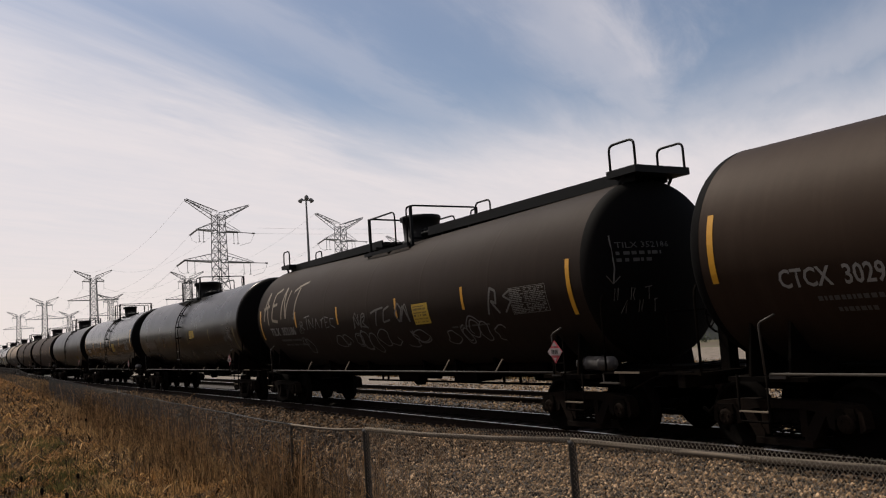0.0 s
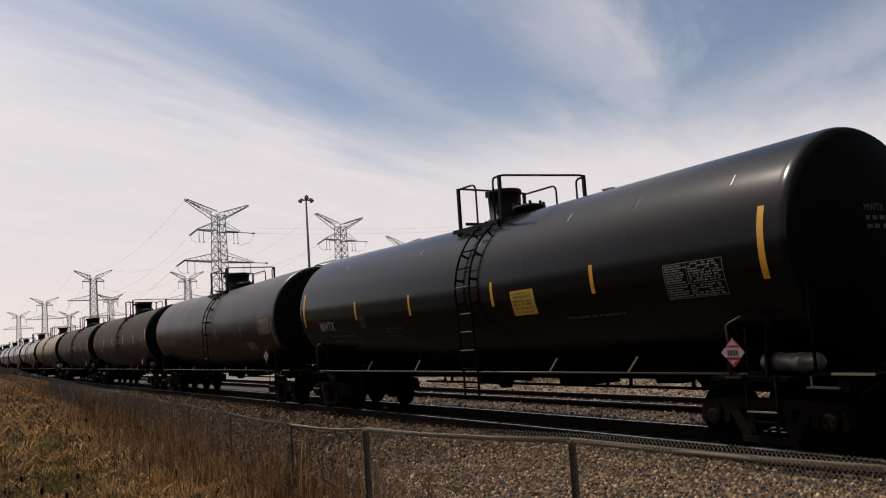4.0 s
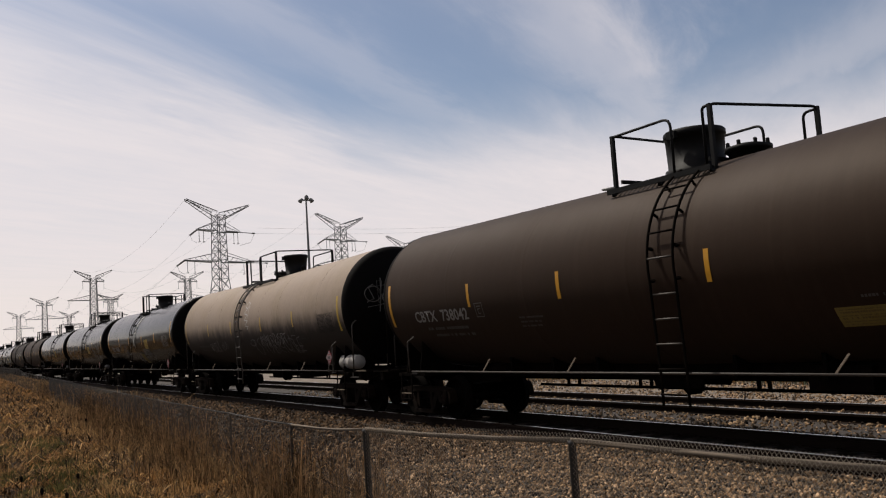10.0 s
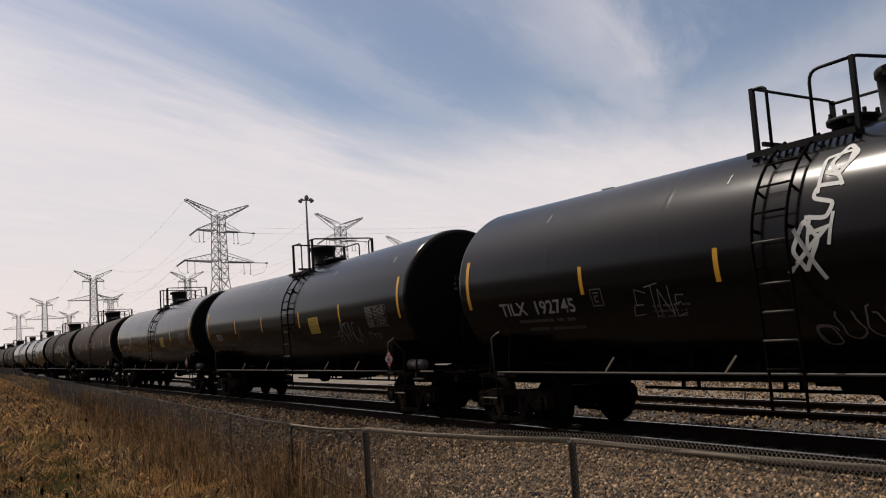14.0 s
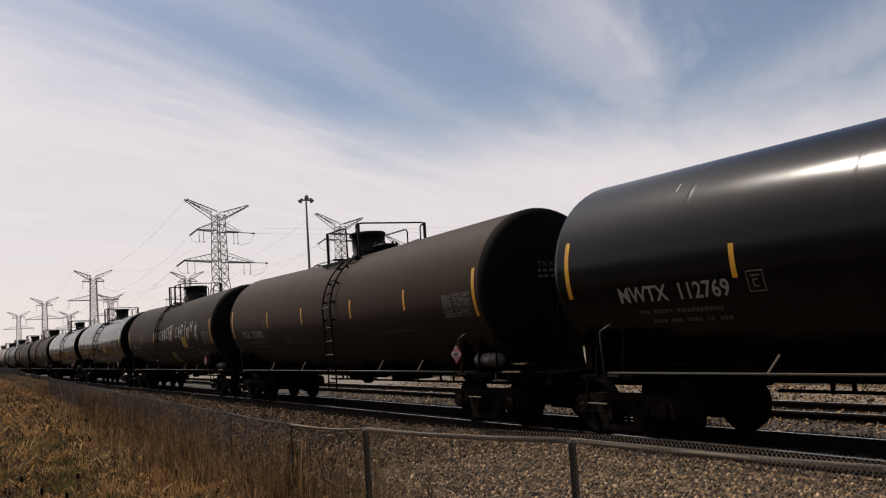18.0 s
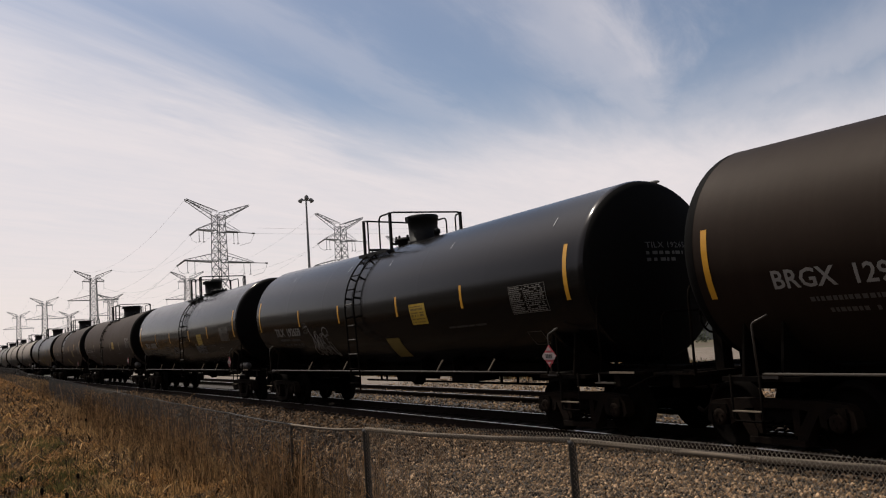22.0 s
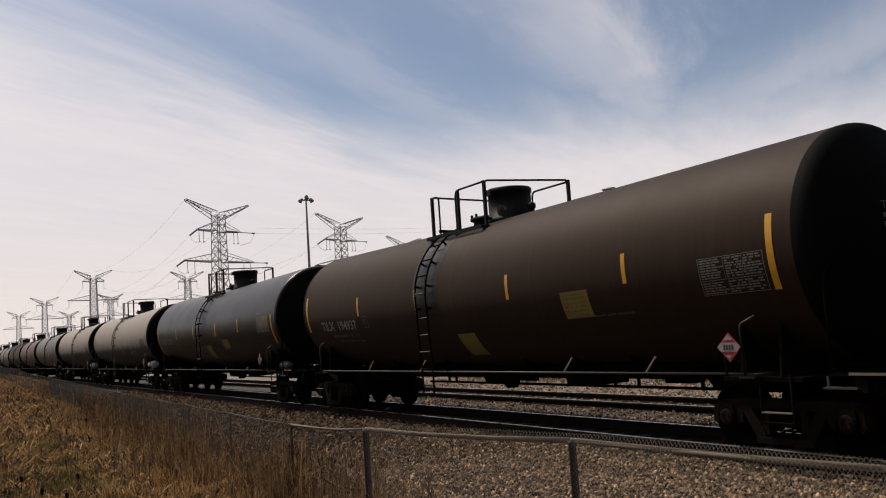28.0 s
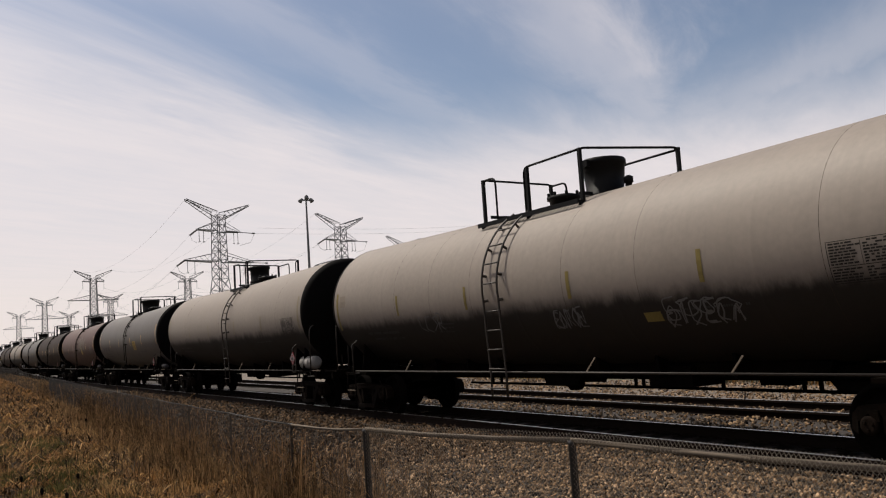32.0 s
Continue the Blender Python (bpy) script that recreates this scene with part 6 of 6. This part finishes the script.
def build_pylons():
    # place, turn, reach of the upper and lower arms and of the horns; the first of each line is a strong angle tower
    big, slim = (7.6, 12.3, 11.3, 37.2, 28.0), (5.2, 12.0, 9.0, 40.2, 30.8)
    lines = [[(-249, 73, 21, big), (-456, 69, 0, slim), (-648, 66, 0, slim), (-820, 63, 0, slim)],
             [(-270, 122, 21, big), (-472, 120, 0, slim), (-634, 107, 14, slim), (-849, 107, 14, slim)], [(-327, 178, 21, big)]]
    for towers in lines:
        hung = []
        for x, y, turn, (upper, lower, horn, zu, zl) in towers:
            t = new("pylon")
            tagged(t, "grey lattice steel transmission tower", "pylon", "transmission towers")
            t.matrix_basis = pose(x, y, -0.5, 0, 0, turn)
            put("lattice", mesh("lattice", LATTICE, pylon, upper, lower, horn, zu, zl), t)
            tips = [(s * reach, z) for z, reach in ((zl, lower), (zu, upper)) for s in (-1, 1)]
            for ty, z in tips:
                if horn > 10:
                    put("tension_string", mesh("tension_string", LATTICE, tension_string, -1 if ty < 0 else 1), t, pose(0, ty, z))
                for f in (0.72, 0.92) if horn > 10 else (0.96,):
                    put("insulator", mesh("insulator", LATTICE, insulator, 3.4), t, pose(0, ty * f, z))
            m = pose(x, y, -0.5, 0, 0, turn)
            hung.append([m @ Vector((-3.6 if horn > 10 else 0, ty, z - (1.1 if horn > 10 else 3.4))) for ty, z in tips] + [m @ Vector((0, s * horn, 46)) for s in (-1, 1)])
        for a, b in zip(hung, hung[1:]):
            bm = bmesh.new()
            for p, q in zip(a, b):
                wire_between(bm, p, q, 8.0)
            tagged(new("power_lines", finish(bm, "power_lines", CABLE)), "sagging overhead power lines", "power line", kind="structure")
    # the line turns off behind the yard at the angle tower
    bm = bmesh.new()
    m = pose(-249, 73, -0.5, 0, 0, 21)
    for ty, z in ((7.6, 37.2), (9.0, 39.0)):
        p = m @ Vector((-0.7, ty + 6.5, z + 0.2))
        wire_between(bm, p, p + Vector((-118, 230, 26)), 3.0)
    tagged(new("power_lines", finish(bm, "power_lines", CABLE)), "overhead power lines leaving the angle tower", "power line", kind="structure")


build_pylons()


def flood_mast():
    m = new("floodlight_mast")
    tagged(m, "tall grey yard floodlight mast", "light mast")
    m.location = (-150, 61, -0.4)
    bm = bmesh.new()
    lathe(bm, [(0, 0.36), (10, 0.29), (20, 0.22), (29.4, 0.15), (30.0, 0.15)], 12, "z")
    part("pole", bm, LATTICE, m)
    bm = bmesh.new()
    box(bm, -0.12, 0.12, -1.1, 1.1, 29.2, 29.45)
    part("crossbar", bm, LATTICE, m)
    bm = bmesh.new()
    lathe(bm, [(-0.55, 0.14), (-0.45, 0.42), (0.15, 0.36), (0.35, 0.20), (0.45, 0.06)], 12, "z")
    lamp = finish(bm, "floodlight", LATTICE)
    for y, z, tilt in ((-1.05, 29.3, -35), (1.0, 29.4, 35), (0.1, 29.95, 10)):
        put("floodlight", lamp, m, pose(0, y, z, tilt, 0, 0))


def street_light():
    m = new("street_lamp")
    tagged(m, "double-armed grey street lamp", "street lamp")
    m.location = (-59, 57, -0.4)
    bm = bmesh.new()
    lathe(bm, [(0, 0.16), (6, 0.13), (15.1, 0.09)], 10, "z")
    part("pole", bm, LATTICE, m)
    for s in (-1, 1):
        bm = bmesh.new()
        tube(bm, rounded([(0, 0, 14.4), (s * 0.4, s * 0.2, 14.9), (s * 1.7, s * 0.9, 15.1)], 0.3), 0.06, 6)
        part("arm", bm, LATTICE, m)
        bm = bmesh.new()
        lathe(bm, [(-0.75, 0.06), (-0.55, 0.24), (0.3, 0.32), (0.62, 0.2), (0.7, 0.03)], 10, "x")
        for v in bm.verts:
            v.co.z *= 0.5
        ob = part("lamp_head", bm, LATTICE, m)
        ob.matrix_basis = pose(s * 1.9, s * 1.0, 15.12, 0, 0, 28)


flood_mast()
street_light()


def far_hall():
    h = new("warehouse")
    tagged(h, "long low white warehouse with a dark lower wall", "building")
    h.location = (-60, 66, -0.5)
    bm = bmesh.new()
    box(bm, -45, 55, 0, 20, 0, 2.2)
    part("lower_wall", bm, WALLDARK, h)
    bm = bmesh.new()
    box(bm, -45.3, 55.3, -0.3, 20.3, 2.2, 4.3)
    part("upper_wall", bm, WALLWHITE, h)
    bm = bmesh.new()
    box(bm, -45.6, 55.6, -0.6, 20.6, 4.3, 4.45)
    part("roof", bm, LATTICE, h)


far_hall()


def scrub(count, seed):
    rnd = random.Random(seed)
    verts, faces = [], []
    for _ in range(count):
        cx, cy = rnd.uniform(-120, 5), rnd.uniform(51, 62)
        h = rnd.uniform(0.5, 1.7)
        for _ in range(70):
            a, e, r = rnd.uniform(0, 6.28), rnd.uniform(0, 1.4), h * rnd.uniform(0.4, 1.0)
            x, y, z = cx + 1.2 * r * math.cos(a) * math.cos(e), cy + 1.2 * r * math.sin(a) * math.cos(e), ground_z(cx, cy) + r * math.sin(e)
            s = rnd.uniform(0.08, 0.2)
            n = len(verts)
            b, c = rnd.uniform(0, 6.28), rnd.uniform(-1, 1)
            verts += [(x, y, z), (x + s * math.cos(b), y + s * math.sin(b), z + s * c), (x - s * math.sin(b) * 0.5, y + s * math.cos(b) * 0.5, z + s)]
            faces.append((n, n + 1, n + 2))
    me = bpy.data.meshes.new("scrub")
    me.from_pydata(verts, [], faces)
    me.materials.append(BUSH)
    tagged(new("scrub", me), "low scrub in the dry field", "bushes", kind="stuff")


scrub(160, 21)


# ---- the train rolls ----
def motions():
    times = [0.0, 4.0, 8.0, 12.0, 16.0, 20.0, 24.0, 28.0, 29.0, 29.6, 29.9, 30.0, 30.1, 30.15, 30.2, 30.25, 30.3, 30.35, 30.4, 30.5, 30.6, 30.9, 31.5, 32.0]
    for car in [o for o in scene.objects if o.name.split(".")[0] == "tank_car"]:
        x0 = car.location.x
        walk(car, [(t, pose(x0 + travelled(t), TRACK_Y, 0)) for t in times])
    # wheels: under 80 degrees from row to row; all axles of one place in the truck roll alike
    spins = [i / 15 for i in range(481)]
    done = {}
    for w in AXLES:
        key = round(w.location.x, 2)
        if key not in done:
            walk(w, [(t, pose(key, 0, WHEEL_R, 0, math.degrees(travelled(t) / WHEEL_R) % 360, 0)) for t in spins])
            done[key] = w.animation_data
        else:
            w.rotation_mode = "QUATERNION"
            ad = w.animation_data_create()
            ad.action = done[key].action
            ad.action_slot = done[key].action_slot


motions()
